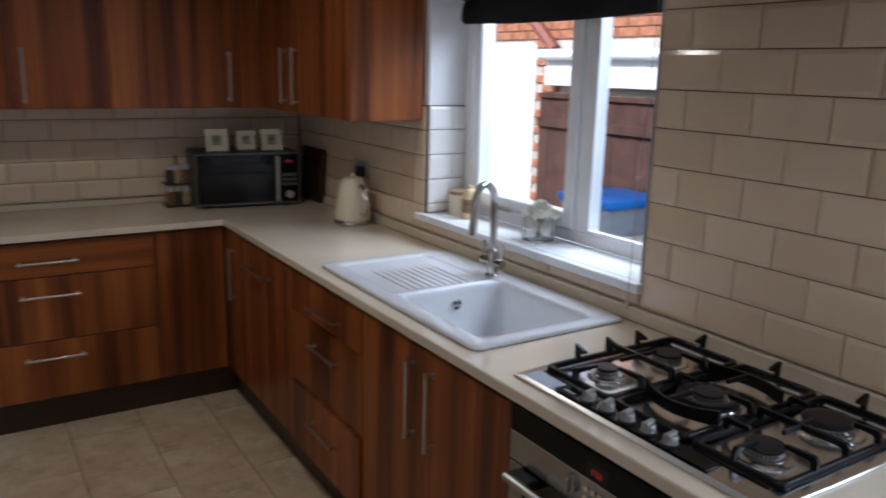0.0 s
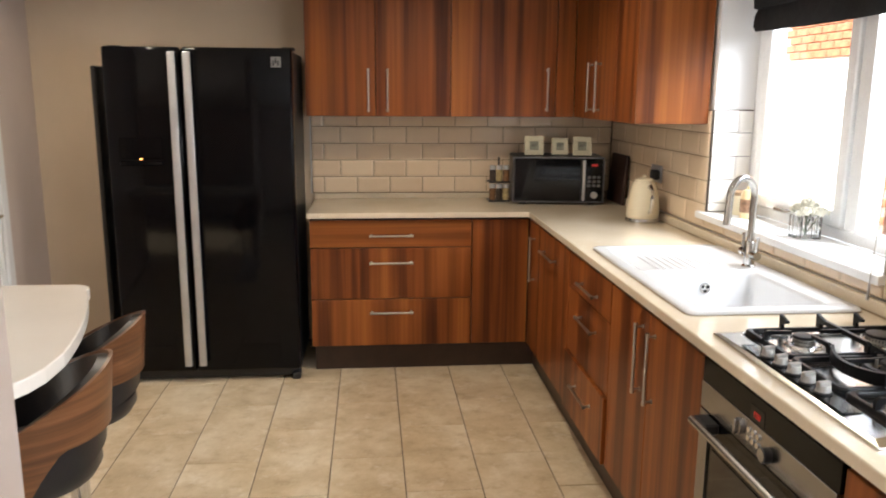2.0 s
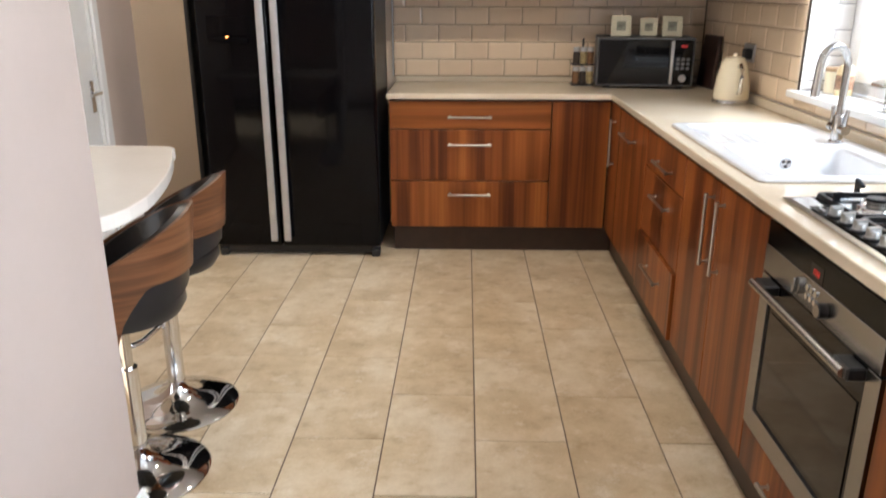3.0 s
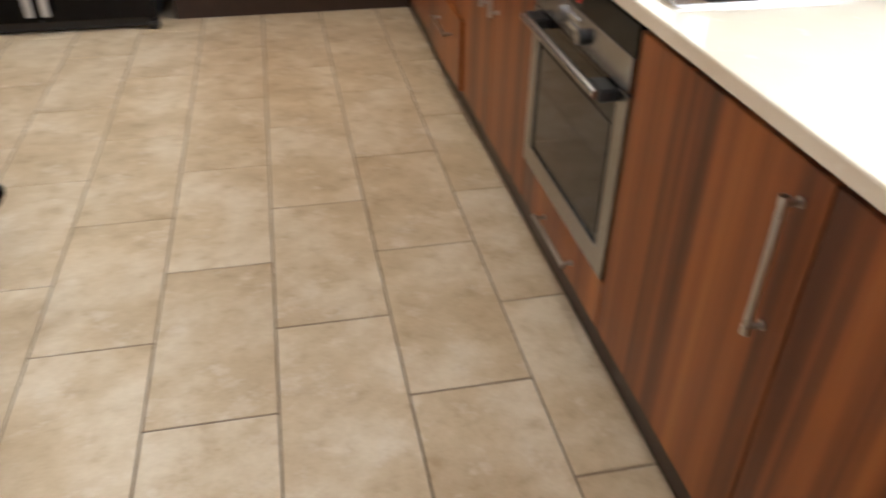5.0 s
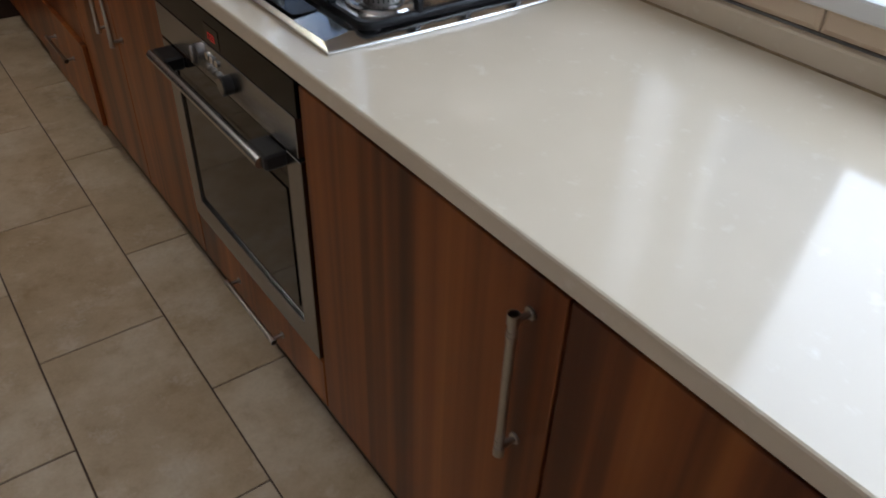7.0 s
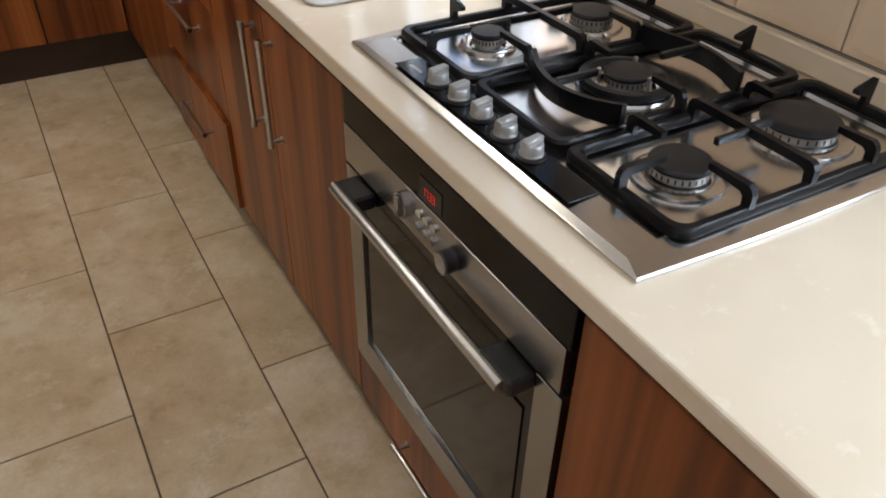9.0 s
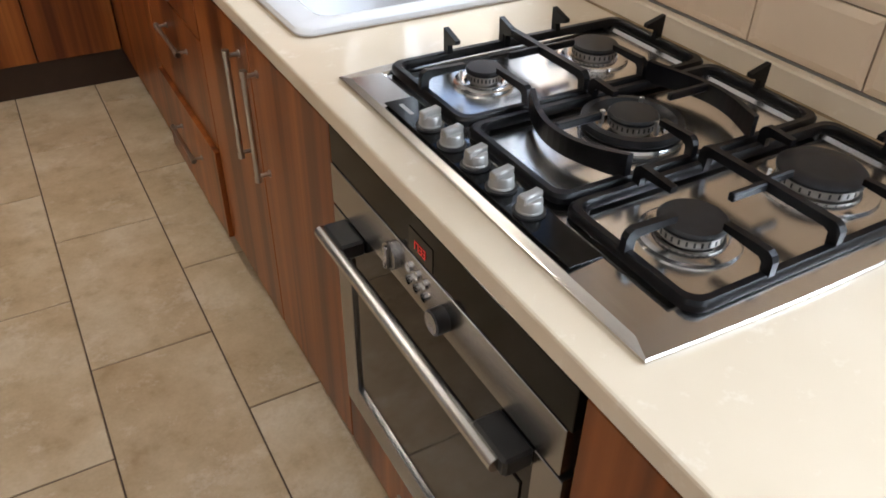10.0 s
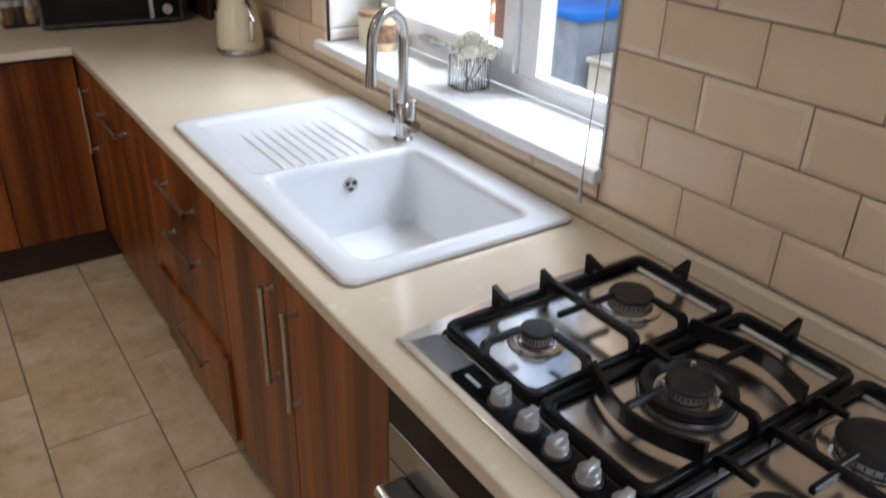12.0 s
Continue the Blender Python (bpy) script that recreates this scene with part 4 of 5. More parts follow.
part("door_handle", join(box(MW / 2 - 0.128, -0.150, 0.028, MW / 2 - 0.112, -0.138, MH - 0.016, 0.003), box(MW / 2 - 0.126, -0.139, 0.04, MW / 2 - 0.114, -0.121, 0.052), box(MW / 2 - 0.126, -0.139, MH - 0.04, MW / 2 - 0.114, -0.121, MH - 0.028)), SILVER, mw, "upright silver handle")
part("control_panel", box(MW / 2 - 0.108, -0.1255, 0.024, MW / 2 - 0.010, -0.1215, MH - 0.010, 0.001), BLACK_GLASS, mw)
part("clock", box(MW / 2 - 0.075, -0.1268, MH - 0.052, MW / 2 - 0.040, -0.1257, MH - 0.038), glow("dim_red_clock", (0.5, 0.02, 0.02), 0.015), mw, "small red clock display")
for i in range(3):
    for j in range(3):
        part("button", box(MW / 2 - 0.095 + 0.027 * i, -0.1272, 0.105 + 0.024 * j, MW / 2 - 0.076 + 0.027 * i, -0.1257, 0.121 + 0.024 * j, 0.001), plain("grey_key", (0.12, 0.12, 0.125), 0.4) if i + j == 0 else bpy.data.materials["grey_key"], mw)
part("dial", rod((MW / 2 - 0.058, -0.1257, 0.060), (MW / 2 - 0.058, -0.145, 0.060), 0.019, n=20), SILVER, mw, "round silver dial", smooth=True)
for x in (-0.2, 0.2):
    part("foot", box(x - 0.02, -0.08, 0.0, x + 0.02, -0.05, 0.013), BLACK_PLASTIC, mw)
for o in list(mw.children):
    o.location = Vector((0, 0, 0))
    o.data.transform(Matrix.Translation(origin_of(mw)))
mw.matrix_world = pose(1.28, 4.055, TOPZ, 0, 0, -6.5)

PICTURE = plain("faded_print", (0.30, 0.30, 0.24), 0.6, var=0.6, scale=25)
PIC_FRAME = plain("cream_painted_wood", (0.60, 0.56, 0.42), 0.5, var=0.1)


def picture(x, y, turn, w, label):
    t = thing("picture_frame", (x, y, TOPZ + MH), label, "picture frame", "small frames on the microwave")
    r = w * 0.27
    fr_ = join(box(-w / 2, -0.008, 0, w / 2, 0.008, r, 0.002), box(-w / 2, -0.008, w - r, w / 2, 0.008, w, 0.002), box(-w / 2, -0.008, r, -w / 2 + r, 0.008, w - r, 0.002), box(w / 2 - r, -0.008, r, w / 2, 0.008, w - r, 0.002))
    for nm, bm_, mt in (("frame", fr_, PIC_FRAME), ("print", box(-w / 2 + r - 0.001, 0.001, r - 0.001, w / 2 - r + 0.001, 0.004, w - r + 0.001), PICTURE)):
        ob = new(nm, mesh_of(nm, bm_, mt))
        ob.parent = t
    t.matrix_world = pose(x, y, TOPZ + MH + 0.0005, -9, 0, turn)
    return t


picture(1.148, 4.065, -2, 0.112, "small square cream frame with a faded picture")
picture(1.312, 4.105, -8, 0.098, "small square cream frame leaning on the microwave")
picture(1.428, 4.035, -4, 0.110, "small square cream frame with a dark motif")

# spice jars in a two-tier rack
jr = thing("spice_rack", (0.948, 4.12, TOPZ), "two-tier dark wire spice rack of lidded glass jars", "spice rack")
part("frame", join(box(0.885, 4.07, TOPZ, 1.012, 4.17, TOPZ + 0.012, 0.003), box(0.885, 4.07, TOPZ + 0.112, 1.012, 4.17, TOPZ + 0.122, 0.003), rod((0.948, 4.12, TOPZ + 0.01), (0.948, 4.12, TOPZ + 0.262), 0.006)), BLACK_PLASTIC, jr)
SPICE = [plain("spice_brown", (0.20, 0.10, 0.04), 0.8, var=0.4, scale=60), plain("spice_dark", (0.05, 0.035, 0.025), 0.8, var=0.4, scale=60), plain("spice_pale", (0.42, 0.33, 0.16), 0.8, var=0.4, scale=60)]
for tier in range(2):
    for k in range(3):
        x, z = 0.908 + 0.040 * k, TOPZ + 0.0125 + 0.110 * tier
        j_ = part("jar", lathe(x, 4.088, [(0, z), (0.018, z), (0.019, z + 0.004), (0.019, z + 0.062), (0.015, z + 0.068), (0, z + 0.068)], 16), SPICE[(k + tier) % 3], jr, "small glass spice jar", smooth=True)
        part("lid", lathe(x, 4.088, [(0.0185, z + 0.0685), (0.0185, z + 0.090), (0.016, z + 0.093), (0, z + 0.093)], 16), SILVER, j_, "silver lid", smooth=True)

# kettle
kx, ky = 1.555, 3.325
kt = thing("electric_kettle", (kx, ky, TOPZ), "cream retro kettle with a chrome handle", "kettle")
part("base", lathe(kx, ky, [(0, TOPZ + 0.0005), (0.083, TOPZ + 0.0005), (0.086, TOPZ + 0.010), (0.082, TOPZ + 0.022), (0, TOPZ + 0.022)], 36), STEEL, kt, "steel kettle base", smooth=True)
part("jug", lathe(kx, ky, [(0.080, TOPZ + 0.0225), (0.083, TOPZ + 0.04), (0.080, TOPZ + 0.09), (0.070, TOPZ + 0.15), (0.058, TOPZ + 0.195), (0.052, TOPZ + 0.205), (0, TOPZ + 0.205)], 36), CREAM, kt, smooth=True)
part("lid", lathe(kx, ky, [(0.050, TOPZ + 0.2055), (0.048, TOPZ + 0.214), (0.030, TOPZ + 0.222), (0.012, TOPZ + 0.224), (0.011, TOPZ + 0.236), (0, TOPZ + 0.238)], 30), CREAM, kt, smooth=True)
ax, ay = 0.06, -0.998
hp = [(kx + ax * r, ky + ay * r, TOPZ + z) for r, z in ((0.062, 0.180), (0.085, 0.188), (0.104, 0.170), (0.108, 0.130), (0.104, 0.085), (0.096, 0.060), (0.078, 0.058))]
part("handle", tube(hp, 0.010, 10), CHROME, kt, "chrome loop handle", smooth=True)
part("spout", loft([[(kx - ax * 0.055 + 0.02 * s1 * ay, ky - ay * 0.055 - 0.02 * s1 * ax, TOPZ + z) for s1, z in ((-1, 0.165), (1, 0.165), (1, 0.20), (-1, 0.20))], [(kx - ax * 0.085 + 0.006 * s1 * ay, ky - ay * 0.085 - 0.006 * s1 * ax, TOPZ + z) for s1, z in ((-1, 0.192), (1, 0.192), (1, 0.203), (-1, 0.203))]]), CREAM, kt)
so = thing("wall_socket", (EAST - 0.005, 3.47, 1.10), "double wall socket with a black plug above the kettle", "socket")
part("plate", box(EAST - 0.012, 3.40, 1.085, EAST - 0.0045, 3.546, 1.172, 0.002), SILVER, so, "brushed metal socket plate")
part("plug", join(box(EAST - 0.048, 3.415, 1.10, EAST - 0.0115, 3.465, 1.15, 0.006), tube([(EAST - 0.035, 3.44, 1.10), (EAST - 0.04, 3.43, 1.02), (EAST - 0.05, 3.40, 0.94), (EAST - 0.07, 3.37, TOPZ + 0.012)], 0.0035, 8)), BLACK_PLASTIC, so, "black plug and flex")

board = box(-0.011, -0.135, 0, 0.011, 0.135, 0.285, 0.006, 2)
board.transform(pose(1.635, 4.02, TOPZ + 0.001, 0, 4.5, 0))
solid("chopping_board", board, plain("dark_red_brown_wood", (0.040, 0.016, 0.011), 0.45, var=0.3, scale=9), "dark red-brown wooden chopping board leaning on the tiles", "chopping board")

# ---- things on the window board ----
WZ = 1.0155
vs_ = thing("flower_vase", (1.775, 2.235, WZ), "small square ribbed glass vase holding white roses", "vase")
part("glass_cube", join(*[box(1.735 + 0.0, 2.195, WZ, 1.815, 2.275, WZ + 0.006)] + [box(1.735, 2.195 + 0.01 * k, WZ + 0.006, 1.741, 2.2045 + 0.01 * k, WZ + 0.085) for k in range(8)] + [box(1.809, 2.195 + 0.01 * k, WZ + 0.006, 1.815, 2.2045 + 0.01 * k, WZ + 0.085) for k in range(8)] + [box(1.742 + 0.0095 * k, 2.195, WZ + 0.006, 1.751 + 0.0095 * k, 2.201, WZ + 0.085) for k in range(7)] + [box(1.742 + 0.0095 * k, 2.269, WZ + 0.006, 1.751 + 0.0095 * k, 2.275, WZ + 0.085) for k in range(7)]), GLASS, vs_)
PETAL, LEAF = plain("white_petal", (0.80, 0.78, 0.66), 0.7, var=0.12, scale=60), plain("leaf_green", (0.06, 0.12, 0.05), 0.6, var=0.4, scale=40)
rnd = random.Random(4)
for k, (dx, dy, dz) in enumerate([(-0.02, -0.03, 0.10), (0.02, 0.0, 0.115), (-0.01, 0.035, 0.105), (0.03, 0.04, 0.095), (0.0, -0.005, 0.13), (0.03, -0.04, 0.10)]):
    f = bmesh.new()
    for ring in range(4):
        for p in range(5):
            a = 2 * math.pi * p / 5 + ring * 0.6
            r = 0.007 + 0.007 * ring
            q = bmesh.new()
            bmesh.ops.create_icosphere(q, subdivisions=1, radius=1, matrix=Matrix.LocRotScale((r * math.cos(a), r * math.sin(a), 0.010 - 0.004 * ring), Euler((0.5, 0.3, a)), (0.005, 0.011, 0.012)))
            f = join(f, q)
    f.transform(pose(1.775 + dx, 2.235 + dy, WZ + dz, rnd.uniform(-20, 20), rnd.uniform(-20, 20), 0))
    part("rose", f, PETAL, vs_, "white rose", smooth=True)
    part("stem", tube([(1.775, 2.235, WZ + 0.012), (1.775 + dx * 0.6, 2.235 + dy * 0.6, WZ + 0.06), (1.775 + dx, 2.235 + dy, WZ + dz - 0.005)], 0.002, 6), LEAF, vs_)
bt = thing("soap_bottle", (1.79, 2.70, WZ), "cream soap bottle with a printed label beside the reveal", "bottle")
part("bottle_body", lathe(1.79, 2.70, [(0, WZ), (0.032, WZ), (0.034, WZ + 0.006), (0.034, WZ + 0.10), (0.024, WZ + 0.118), (0.012, WZ + 0.122), (0.012, WZ + 0.135), (0, WZ + 0.135)], 24), plain("amber_cream_plastic", (0.72, 0.58, 0.33), 0.3), bt, smooth=True)
part("label", lathe(1.79, 2.70, [(0.0345, WZ + 0.025), (0.0348, WZ + 0.026), (0.0348, WZ + 0.080), (0.0345, WZ + 0.081)], 24), plain("brown_label", (0.35, 0.20, 0.12), 0.6, var=0.5, scale=70), bt, smooth=True)
cn = thing("candle_jar", (1.80, 2.80, WZ), "pale lidded candle jar in the window corner", "candle")
part("jar", lathe(1.80, 2.80, [(0, WZ), (0.040, WZ), (0.042, WZ + 0.005), (0.042, WZ + 0.085), (0, WZ + 0.085)], 24), plain("candle_wax_cream", (0.78, 0.70, 0.50), 0.3), cn, smooth=True)
part("lid", lathe(1.80, 2.80, [(0.043, WZ + 0.0855), (0.043, WZ + 0.10), (0.035, WZ + 0.104), (0, WZ + 0.104)], 24), plain("wood_lid", (0.34, 0.22, 0.12), 0.5), cn, smooth=True)

# ---- breakfast bar and stools ----
curve = [(-0.592, 1.237), (-0.572, 1.28), (-0.559, 1.34)] + [(-0.545 - 0.175 * (k / 12) ** 1.9, 1.237 + 0.84 * k / 12) for k in range(3, 13)]
curve += [(-0.785 + 0.066 * math.cos(radians(a)), 2.085 + 0.07 * math.sin(radians(a))) for a in (12, 35, 60, 80)]
solid("breakfast_bar", prism([(WEST + 0.001, 1.237)] + curve + [(WEST + 0.001, 2.155)], 0.862, 0.90, 0.004), plain("cream_laminate", (0.78, 0.73, 0.66), 0.22, var=0.03, scale=4), "cream breakfast bar top with a curved front edge", "breakfast bar")


def ply():
    m, t, b = material("walnut_plywood")
    g = noise_node(t, coords(t, (2.5, 2.5, 75.0), 4.0), 1.0, 3, 0.55)
    w = noise_node(t, coords(t, (1.5, 1.5, 9.0), 4.0), 1.0, 3)
    c = ramp(t, g, [(0.3, (0.085, 0.034, 0.015)), (0.55, (0.17, 0.072, 0.030)), (0.75, (0.23, 0.105, 0.048))])
    c = mix(t, 0.5, c, ramp(t, w, [(0.3, (0.6, 0.55, 0.5)), (0.65, (1, 1, 1))]), "MULTIPLY")
    link(t, c, b.inputs["Base Color"])
    b.inputs["Roughness"].default_value = 0.33
    return m


PLY = ply()


def bar_stool(x, y, turn, label):
    t = thing("bar_stool", (0, 0, 0), label, "bar stool", "stools at the breakfast bar")
    part("base", lathe(0, 0, [(0, 0.0), (0.205, 0.0), (0.207, 0.006), (0.200, 0.012), (0.14, 0.022), (0.07, 0.040), (0.036, 0.075), (0.030, 0.10), (0, 0.10)], 48), CHROME, t, "round chrome trumpet base", smooth=True)
    part("column", rod((0, 0, 0.10), (0, 0, 0.36), 0.029, n=24), CHROME, t, "chrome gas-lift column", smooth=True)
    part("piston", rod((0, 0, 0.36), (0, 0, 0.52), 0.019, n=20), CHROME, t, smooth=True)
    ring = [(-0.03, 0.0, 0.315)] + [(-0.16 + 0.10 * math.cos(a), 0.125 * math.sin(a), 0.285) for a in [radians(35 + 290 * k / 18) for k in range(19)]] + [(-0.03, 0.0, 0.315)]
    part("footrest", tube(ring, 0.010, 10), CHROME, t, "chrome loop footrest", smooth=True)
    part("seat", lathe(0, 0, [(0, 0.522), (0.13, 0.522), (0.172, 0.535), (0.188, 0.562), (0.186, 0.590), (0.165, 0.610), (0.10, 0.618), (0, 0.620)], 40), LEATHER, t, "padded black leatherette seat", smooth=True)

    def shell(r_in, r_out, top_drop, bottom, flare):
        bm = bmesh.new()
        N, M = 40, 6
        grid = {}
        for i in range(N + 1):
            u = -1 + 2 * i / N
            a = radians(118) * u
            zt = 0.850 - 0.185 * abs(u) ** 1.5 - top_drop
            zb = bottom(u)
            for j in range(M + 1):
                z = zb + (zt - zb) * j / M
                bulge = flare * ((z - 0.55) / 0.3)
                for s_, r in ((0, r_in), (1, r_out)):
                    rr = r + bulge
                    grid[i, j, s_] = bm.verts.new((rr * math.cos(a), rr * math.sin(a), z))
        for i in range(N):
            for j in range(M):
                for s_ in (0, 1):
                    bm.faces.new((grid[i, j, s_], grid[i + 1, j, s_], grid[i + 1, j + 1, s_], grid[i, j + 1, s_]))
            for j in (0, M):
                bm.faces.new((grid[i, j, 0], grid[i + 1, j, 0], grid[i + 1, j, 1], grid[i, j, 1]))
        for i in (0, N):
            for j in range(M):
                bm.faces.new((grid[i, j, 0], grid[i, j + 1, 0], grid[i, j + 1, 1], grid[i, j, 1]))
        bmesh.ops.recalc_face_normals(bm, faces=bm.faces)
        return bm
    dip = lambda u: 0.505 + 0.165 * max(0.0, min(1.0, (0.70 - abs(u)) / 0.22)) ** 0.6
    part("backrest", shell(0.196, 0.206, 0.0, dip, 0.026), PLY, t, "bent walnut plywood shell", smooth=True)
    part("back_pad", shell(0.170, 0.195, 0.008, lambda u: 0.575 + 0.075 * max(0, 0.6 - abs(u)), 0.024), LEATHER, t, "padded black lining", smooth=True)
    t.matrix_world = pose(x, y, 0.0005, 0, 0, turn)
    return t


bar_stool(-0.715, 1.530, 14, "walnut and black swivel bar stool beside the partition wall")
bar_stool(-0.745, 1.945, 6, "walnut and black swivel bar stool with a chrome base")

# ---- door of the west wall ----
dw = thing("door_1", (WEST - 0.03, 3.39, 0), "white painted internal door with a chrome lever handle", "door", kind="structure")
part("door_leaf", box(WEST - 0.055, DOOR[0] + 0.034, 0.006, WEST - 0.015, DOOR[1] - 0.034, 1.99, 0.002), WHITE_PAINT, dw)
part("door_lining", join(box(WEST - 0.20, DOOR[1] - 0.032, 0, WEST - 0.001, DOOR[1] - 0.001, 2.028), box(WEST - 0.20, DOOR[0] + 0.001, 0, WEST - 0.001, DOOR[0] + 0.032, 2.028), box(WEST - 0.20, DOOR[0] + 0.032, 1.995, WEST - 0.001, DOOR[1] - 0.032, 2.028)), WHITE_PAINT, dw)
part("architrave", join(box(WEST + 0.001, DOOR[1] - 0.02, 0, WEST + 0.018, DOOR[1] + 0.045, 2.07, 0.004), box(WEST + 0.001, DOOR[0] - 0.045, 0, WEST + 0.018, DOOR[0] + 0.02, 2.07, 0.004), box(WEST + 0.001, DOOR[0] + 0.0205, 2.005, WEST + 0.018, DOOR[1] - 0.0205, 2.07, 0.004)), WHITE_PAINT, dw)
part("lever_handle", join(box(WEST - 0.014, 3.665, 0.79, WEST - 0.006, 3.705, 0.96, 0.003), rod((WEST - 0.008, 3.685, 0.895), (WEST + 0.04, 3.685, 0.895), 0.009), rod((WEST + 0.036, 3.690, 0.895), (WEST + 0.036, 3.575, 0.892), 0.009)), CHROME, dw, "chrome lever handle", smooth=True)

# ---- ceiling spotlights ----
LAMP = glow("warm_lamp_glass", (1.0, 0.72, 0.42), 5.0)
for x, y, watts in ((0.45, 2.7, 24), (0.45, 0.9, 6), (-1.05, 3.1, 16)):
    t = thing("ceiling_spotlight", (x, y, TOP - 0.004), "round recessed ceiling spotlight", "ceiling light", "ceiling spotlights")
    part("bezel", lathe(x, y, [(0.030, TOP - 0.002), (0.032, TOP - 0.007), (0.044, TOP - 0.005), (0.045, TOP - 0.0005)], 28), CHROME, t, smooth=True)
    part("lamp", lathe(x, y, [(0, TOP - 0.004), (0.0305, TOP - 0.004), (0.0305, TOP - 0.002)], 24), LAMP, t, "glowing warm lamp")
    sp = new("spotlight_beam", bpy.data.lights.new("spotlight_beam", "SPOT"))
    sp.data.energy, sp.data.color, sp.data.spot_size, sp.data.spot_blend, sp.data.shadow_soft_size = watts, (1.0, 0.85, 0.66), radians(150), 0.5, 0.04
    sp.matrix_world = look((x, y, TOP - 0.012), (x, y, 0))

solid("floor", box(-3.4, SOUTH - 0.3, -0.05, ex1, NORTH + 0.3, -0.003), GROUT, "beige stone-look tiled floor with brown grout", "floor", "structure")
fl = bpy.data.objects["floor"]

PX, PY = 0.303, 0.606
def floor_tiles():
    meshes = {}
    fx0, fx1, fy0, fy1 = -3.2, 1.11, SOUTH, NORTH
    for i in range(-11, 5):
        x0, x1 = max(0.012 + PX * i, fx0), min(0.012 + PX * (i + 1), fx1)
        base = 2.65 if i % 2 == 0 else 2.347
        for j in range(-4, 10):
            y1_, y0_ = min(base - PY * (j - 1), fy1), max(base - PY * j, fy0)
            if x1 - x0 < 0.02 or y1_ - y0_ < 0.02 or (x1 < -0.7 and y0_ < -0.9):
                continue
            w, d = round(x1 - x0 - 0.0042, 4), round(y1_ - y0_ - 0.0042, 4)
            if (w, d) not in meshes:
                meshes[w, d] = mesh_of("floor_tile", box(-w / 2, -d / 2, -0.008, w / 2, d / 2, 0, 0.0015), FLOOR_TILE)
            ob = new("tile", meshes[w, d])
            ob.parent = fl
            ob.location = Vector(((x0 + x1) / 2, (y0_ + y1_) / 2, 0)) - Vector(fl.location)


floor_tiles()

# ---- outside the sink window ----
PAVING = plain("grey_paving", (0.30, 0.29, 0.27), 0.9, var=0.25, scale=2)
BRICK = plain("red_brick", (0.46, 0.19, 0.095), 0.85, var=0.35, scale=14, bumps=0.2)
MORTAR = plain("pale_mortar", (0.55, 0.50, 0.42), 0.95, var=0.15, scale=20)
RENDER_W = plain("white_render", (0.80, 0.79, 0.77), 0.9, var=0.06, scale=2, bumps=0.1)
FENCE = plain("brown_fence_stain", (0.085, 0.035, 0.022), 0.75, var=0.4, scale=8, bumps=0.2)
GZ = -0.15
solid("ground", prism([(ex1, -400), (400, -400), (400, 400), (ex1, 400)], GZ - 0.2, GZ), PAVING, "grey paved side yard running on to the horizon", "ground", "structure")
HX = 4.5
ho = thing("neighbour_house", (HX + 0.2, 6.0, GZ), "red brick house wall with a white rendered lower storey", "house")
hw = part("wall", join(box(HX, 3.2, GZ, HX + 0.25, 8.6, 3.4)), MORTAR, ho)
part("rendered_panel", box(HX - 0.03, 5.66, GZ, HX - 0.002, 8.4, 1.845, 0.004), RENDER_W, ho, "white rendered panel")
part("fascia", box(HX - 0.12, 3.25, 1.50, HX - 0.002, 5.42, 1.74, 0.006), WHITE_PAINT, ho, "white fascia board")
part("gutter", rod((HX - 0.17, 3.25, 1.755), (HX - 0.17, 5.42, 1.755), 0.045, n=14), WHITE_PAINT, ho, smooth=True)
part("vent", join(*[box(HX - 0.045, 6.22, 1.36 + 0.04 * k, HX - 0.031, 6.40, 1.385 + 0.04 * k) for k in range(6)]), WHITE_PAINT, ho, "white louvred vent")
part("barge_board", tube([(HX - 0.08, 5.95, 2.30), (HX - 0.08, 5.35, 1.80)], 0.05, 6), plain("red_brown_paint", (0.25, 0.08, 0.05), 0.6), ho)
bmesh_brick = mesh_of("brick", box(-0.014, -0.1075, -0.0325, 0.014, 0.1075, 0.0325, 0.004), BRICK)
for r in range(38):
    z = GZ + 0.05 + 0.075 * r
    for k in range(16):
        y = 4.0 + 0.225 * k + (0.1125 if r % 2 else 0)
        if (z > 1.87 and y < 7.4 and z < 2.7) or (5.44 < y < 5.65 and z > 0.2 and z <= 1.87):
            ob = new("brick", bmesh_brick)
            ob.parent = hw
            ob.location = Vector((HX - 0.010, y, z)) - origin_of(hw)
fe = thing("garden_fence", (4.3, 4.6, GZ), "dark brown stained closeboard garden fence", "fence")
for k in range(17):
    y = 3.2 + 0.127 * k
    part("fence_board", box(4.30 + 0.006 * (k % 2), y, GZ, 4.318 + 0.006 * (k % 2), y + 0.135, 1.40, 0.002), FENCE, fe)
part("rail", box(4.262, 3.2, 1.16, 4.299, 5.36, 1.235, 0.004), FENCE, fe)
part("capping", box(4.27, 3.2, 1.401, 4.345, 5.36, 1.44, 0.004), FENCE, fe)
wb = thing("recycling_bin", (4.0, 4.08, GZ), "pale grey wheeled bin with a bright blue lid", "bin")
BIN = plain("grey_bin_plastic", (0.40, 0.43, 0.46), 0.5, var=0.15)
part("bin_body", loft([[(3.76, 3.88, GZ + 0.001), (4.18, 3.88, GZ + 0.001), (4.18, 4.28, GZ + 0.001), (3.76, 4.28, GZ + 0.001)], [(3.70, 3.83, 0.71), (4.24, 3.83, 0.71), (4.24, 4.33, 0.71), (3.70, 4.33, 0.71)]], True, True), BIN, wb)
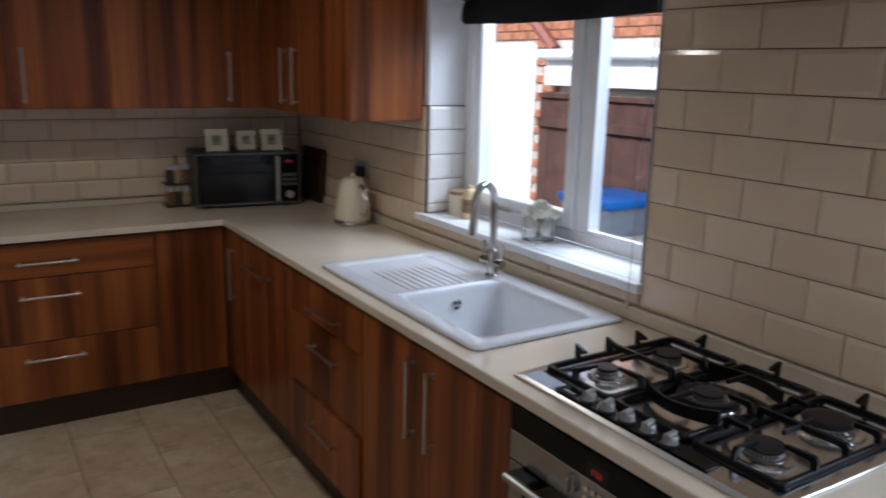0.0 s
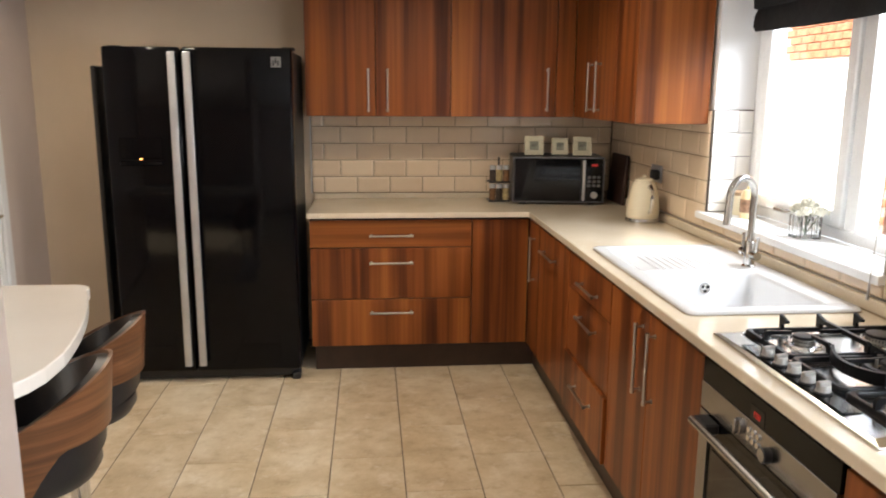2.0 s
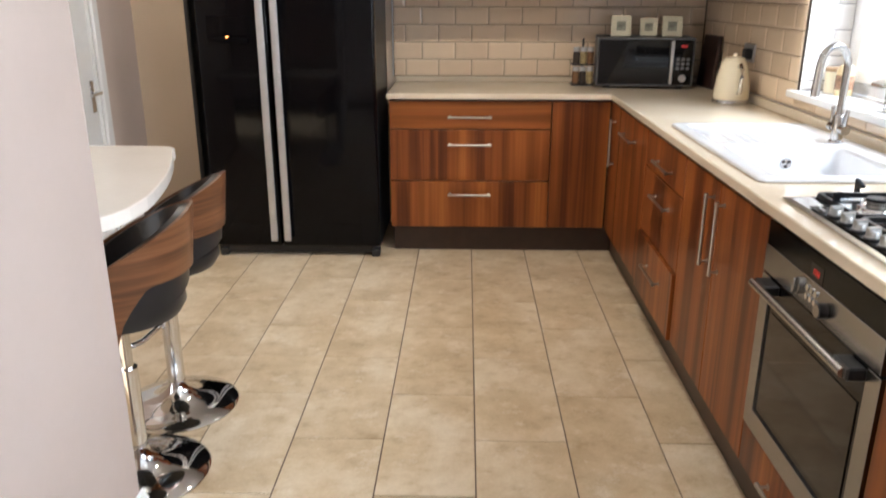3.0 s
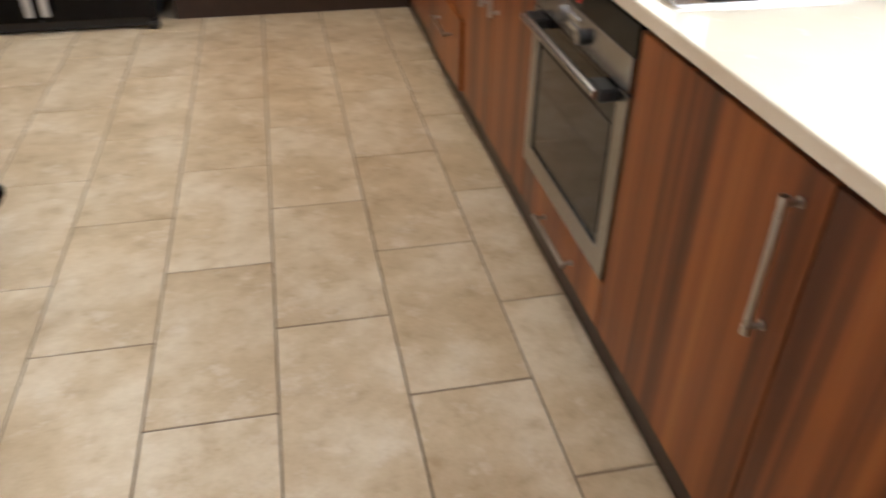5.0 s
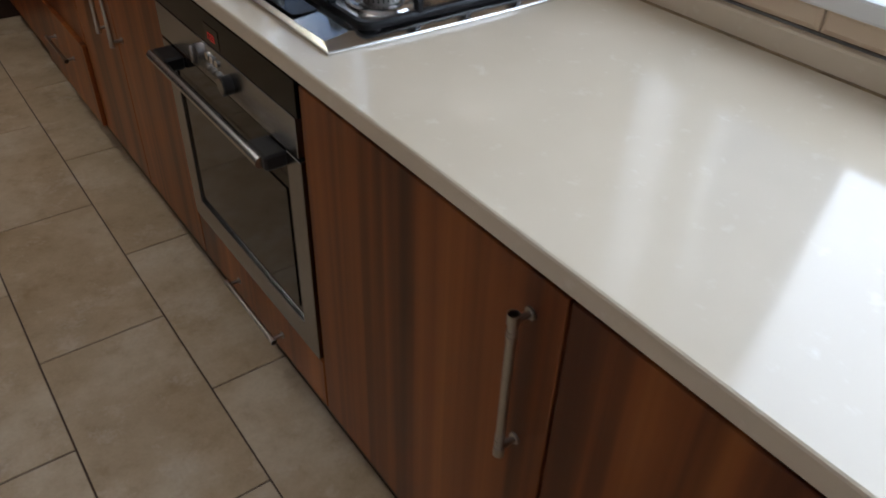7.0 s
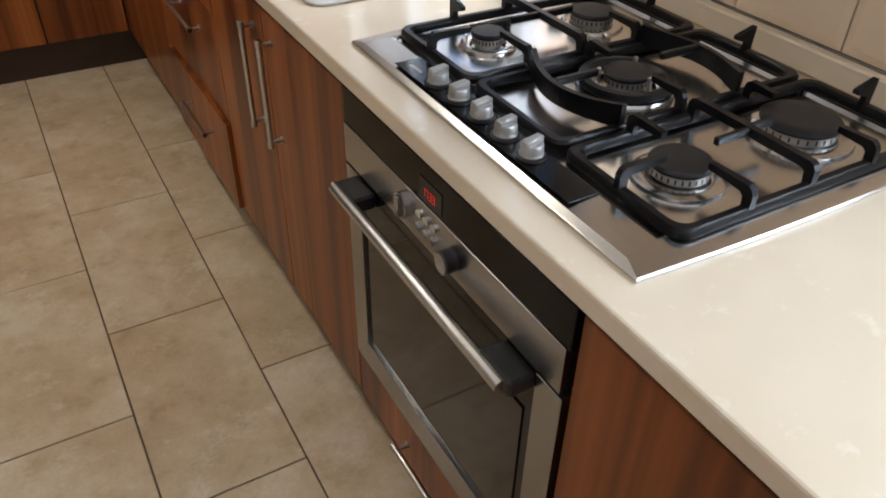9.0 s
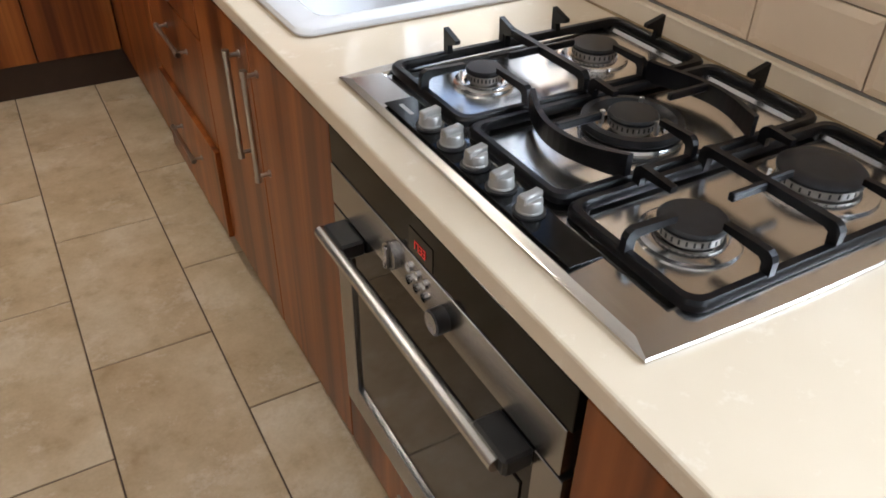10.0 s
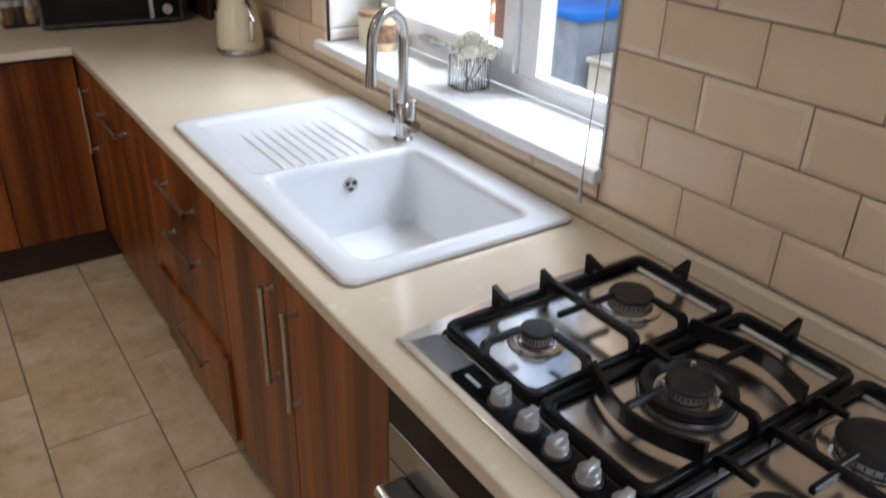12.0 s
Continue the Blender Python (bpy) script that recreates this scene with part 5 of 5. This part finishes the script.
part("lid", box(3.68, 3.80, 0.711, 4.255, 4.36, 0.775, 0.02, 2), plain("blue_plastic", (0.03, 0.22, 0.71), 0.35, var=0.1), wb, "bright blue lid", smooth=True)
for y in (3.89, 4.22):
    part("wheel", rod((4.20, y, GZ + 0.08), (4.20, y + 0.05, GZ + 0.08), 0.079, n=18), BLACK_PLASTIC, wb, smooth=True)

cb = thing("storage_box", (3.92, 3.52, GZ), "cream upright storage box standing beside the bin", "box")
part("box_body", box(3.74, 3.28, GZ + 0.001, 4.10, 3.76, 0.50, 0.012, 2), CREAM, cb)
part("box_lid", box(3.725, 3.265, 0.501, 4.115, 3.775, 0.535, 0.010, 2), CREAM, cb)

# ---- glazed wall tiles, piece by piece ----


def tile_piece(w, h, axis):
    """A bevel-edged tile: face along +x (axis 'x') or facing -y (axis 'y'); its back lies at 0."""
    bm = bmesh.new()
    lay = [(0, 0.0), (0, 0.0055), (min(0.012, w * 0.2, h * 0.2), 0.0085)]
    rings = []
    for d, out in lay:
        pts = [(-w / 2 + d, -h / 2 + d), (w / 2 - d, -h / 2 + d), (w / 2 - d, h / 2 - d), (-w / 2 + d, h / 2 - d)]
        rings.append([bm.verts.new((-out, a, b) if axis == "x" else (a, -out, b)) for a, b in pts])
    for lo, hi in zip(rings, rings[1:]):
        for k in range(4):
            bm.faces.new((lo[k], lo[(k + 1) % 4], hi[(k + 1) % 4], hi[k]))
    bm.faces.new(rings[-1])
    bmesh.ops.recalc_face_normals(bm, faces=bm.faces)
    ctr = Vector((0.003, 0, 0)) if axis == "x" else Vector((0, 0.003, 0))
    if sum((f.calc_center_median() - ctr).dot(f.normal) for f in bm.faces) < 0:
        bmesh.ops.reverse_faces(bm, faces=bm.faces)
    return bm


tile_meshes = {}


def tile_field(parent, axis, plane, a0, a1, z0, z1, zrow, ph, astart, pw, glaze=METRO):
    """Tiles in stretcher bond over a0..a1, z0..z1 on the plane; zrow: a row line, astart: an upright joint of the row above it."""
    first = math.floor((z0 - zrow) / ph)
    for r in range(first, first + 40):
        q0, q1 = max(zrow + r * ph, z0), min(zrow + (r + 1) * ph, z1)
        if q1 - q0 < 0.012:
            continue
        off = astart + (pw / 2 if r % 2 else 0)
        k0 = math.floor((a0 - off) / pw)
        for k in range(k0, k0 + 60):
            p0, p1 = max(off + k * pw, a0), min(off + (k + 1) * pw, a1)
            if p1 - p0 < 0.012:
                continue
            w, h = round(p1 - p0 - 0.003, 3), round(q1 - q0 - 0.003, 3)
            key = (w, h, axis, glaze.name)
            if key not in tile_meshes:
                tile_meshes[key] = mesh_of("glazed_tile", tile_piece(w, h, axis), glaze)
            ob = new("tile", tile_meshes[key])
            ob.parent = parent
            c = Vector((plane, (p0 + p1) / 2, (q0 + q1) / 2)) if axis == "x" else Vector(((p0 + p1) / 2, plane, (q0 + q1) / 2))
            ob.location = c - origin_of(parent)


def backing(name, *boxes):
    bm = join(*[box(*b) for b in boxes])
    return solid(name, bm, TILE_GROUT, "cream bevelled glazed brick tiles with dark grout", "wall tiles", "structure")


e = EAST
te = backing("tiled_splashback_east", (e + 0.005, WIN2[1], 0.941, ex0 - 0.0005, WIN[0], 2.2), (e + 0.005, WIN[0], 0.941, ex0 - 0.0005, WIN[1], 0.984), (e + 0.005, WIN[1], 0.941, ex0 - 0.0005, NORTH + 0.005, 1.466), (e + 0.005, WIN2[0], 0.941, ex0 - 0.0005, WIN2[1], 0.984))
ROWE = (0.943, 0.1050, 1.4320, 0.2072)
tile_field(te, "x", e + 0.005, WIN2[1] + 0.002, WIN[0] - 0.004, 0.9425, 2.195, *ROWE)
tile_field(te, "x", e + 0.005, WIN[0] - 0.004, WIN[1] + 0.004, 0.9425, 0.984, *ROWE)
tile_field(te, "x", e + 0.005, WIN[1] + 0.004, NORTH - 0.004, 0.9425, 1.463, *ROWE)
tile_field(te, "x", e + 0.005, WIN2[0], WIN2[1] + 0.002, 0.9425, 0.984, *ROWE)
tn = backing("tiled_splashback_north", (-0.162, NORTH + 0.005, 0.931, e + 0.004, NORTH + BACK - 0.0005, 1.46))
tile_field(tn, "y", NORTH + 0.005, -0.160, e - 0.004, 0.933, 1.455, 0.930, 0.1003, 0.208 - 0.099, 0.198)
tr = backing("tiled_reveal", (ex0 + 0.001, WIN[1] - 0.006, 1.016, 1.868, WIN[1] - 0.0005, 1.466))
# reveal tiles take the glaze with daylight in its colour
tile_field(tr, "y", WIN[1] - 0.006, ex0 - 0.004, 1.868, 1.018, 1.463, 1.056, 0.1035, 1.60, 0.40, METRO_LIT)
solid("tile_trim", join(box(e - 0.006, WIN[0] - 0.006, 1.016, e + 0.011, WIN[0] - 0.0005, 2.2), box(-0.170, NORTH - 0.006, 0.931, -0.163, NORTH + 0.011, 1.46)), SILVER, "thin grey metal tile edging", "tile trim", "structure")
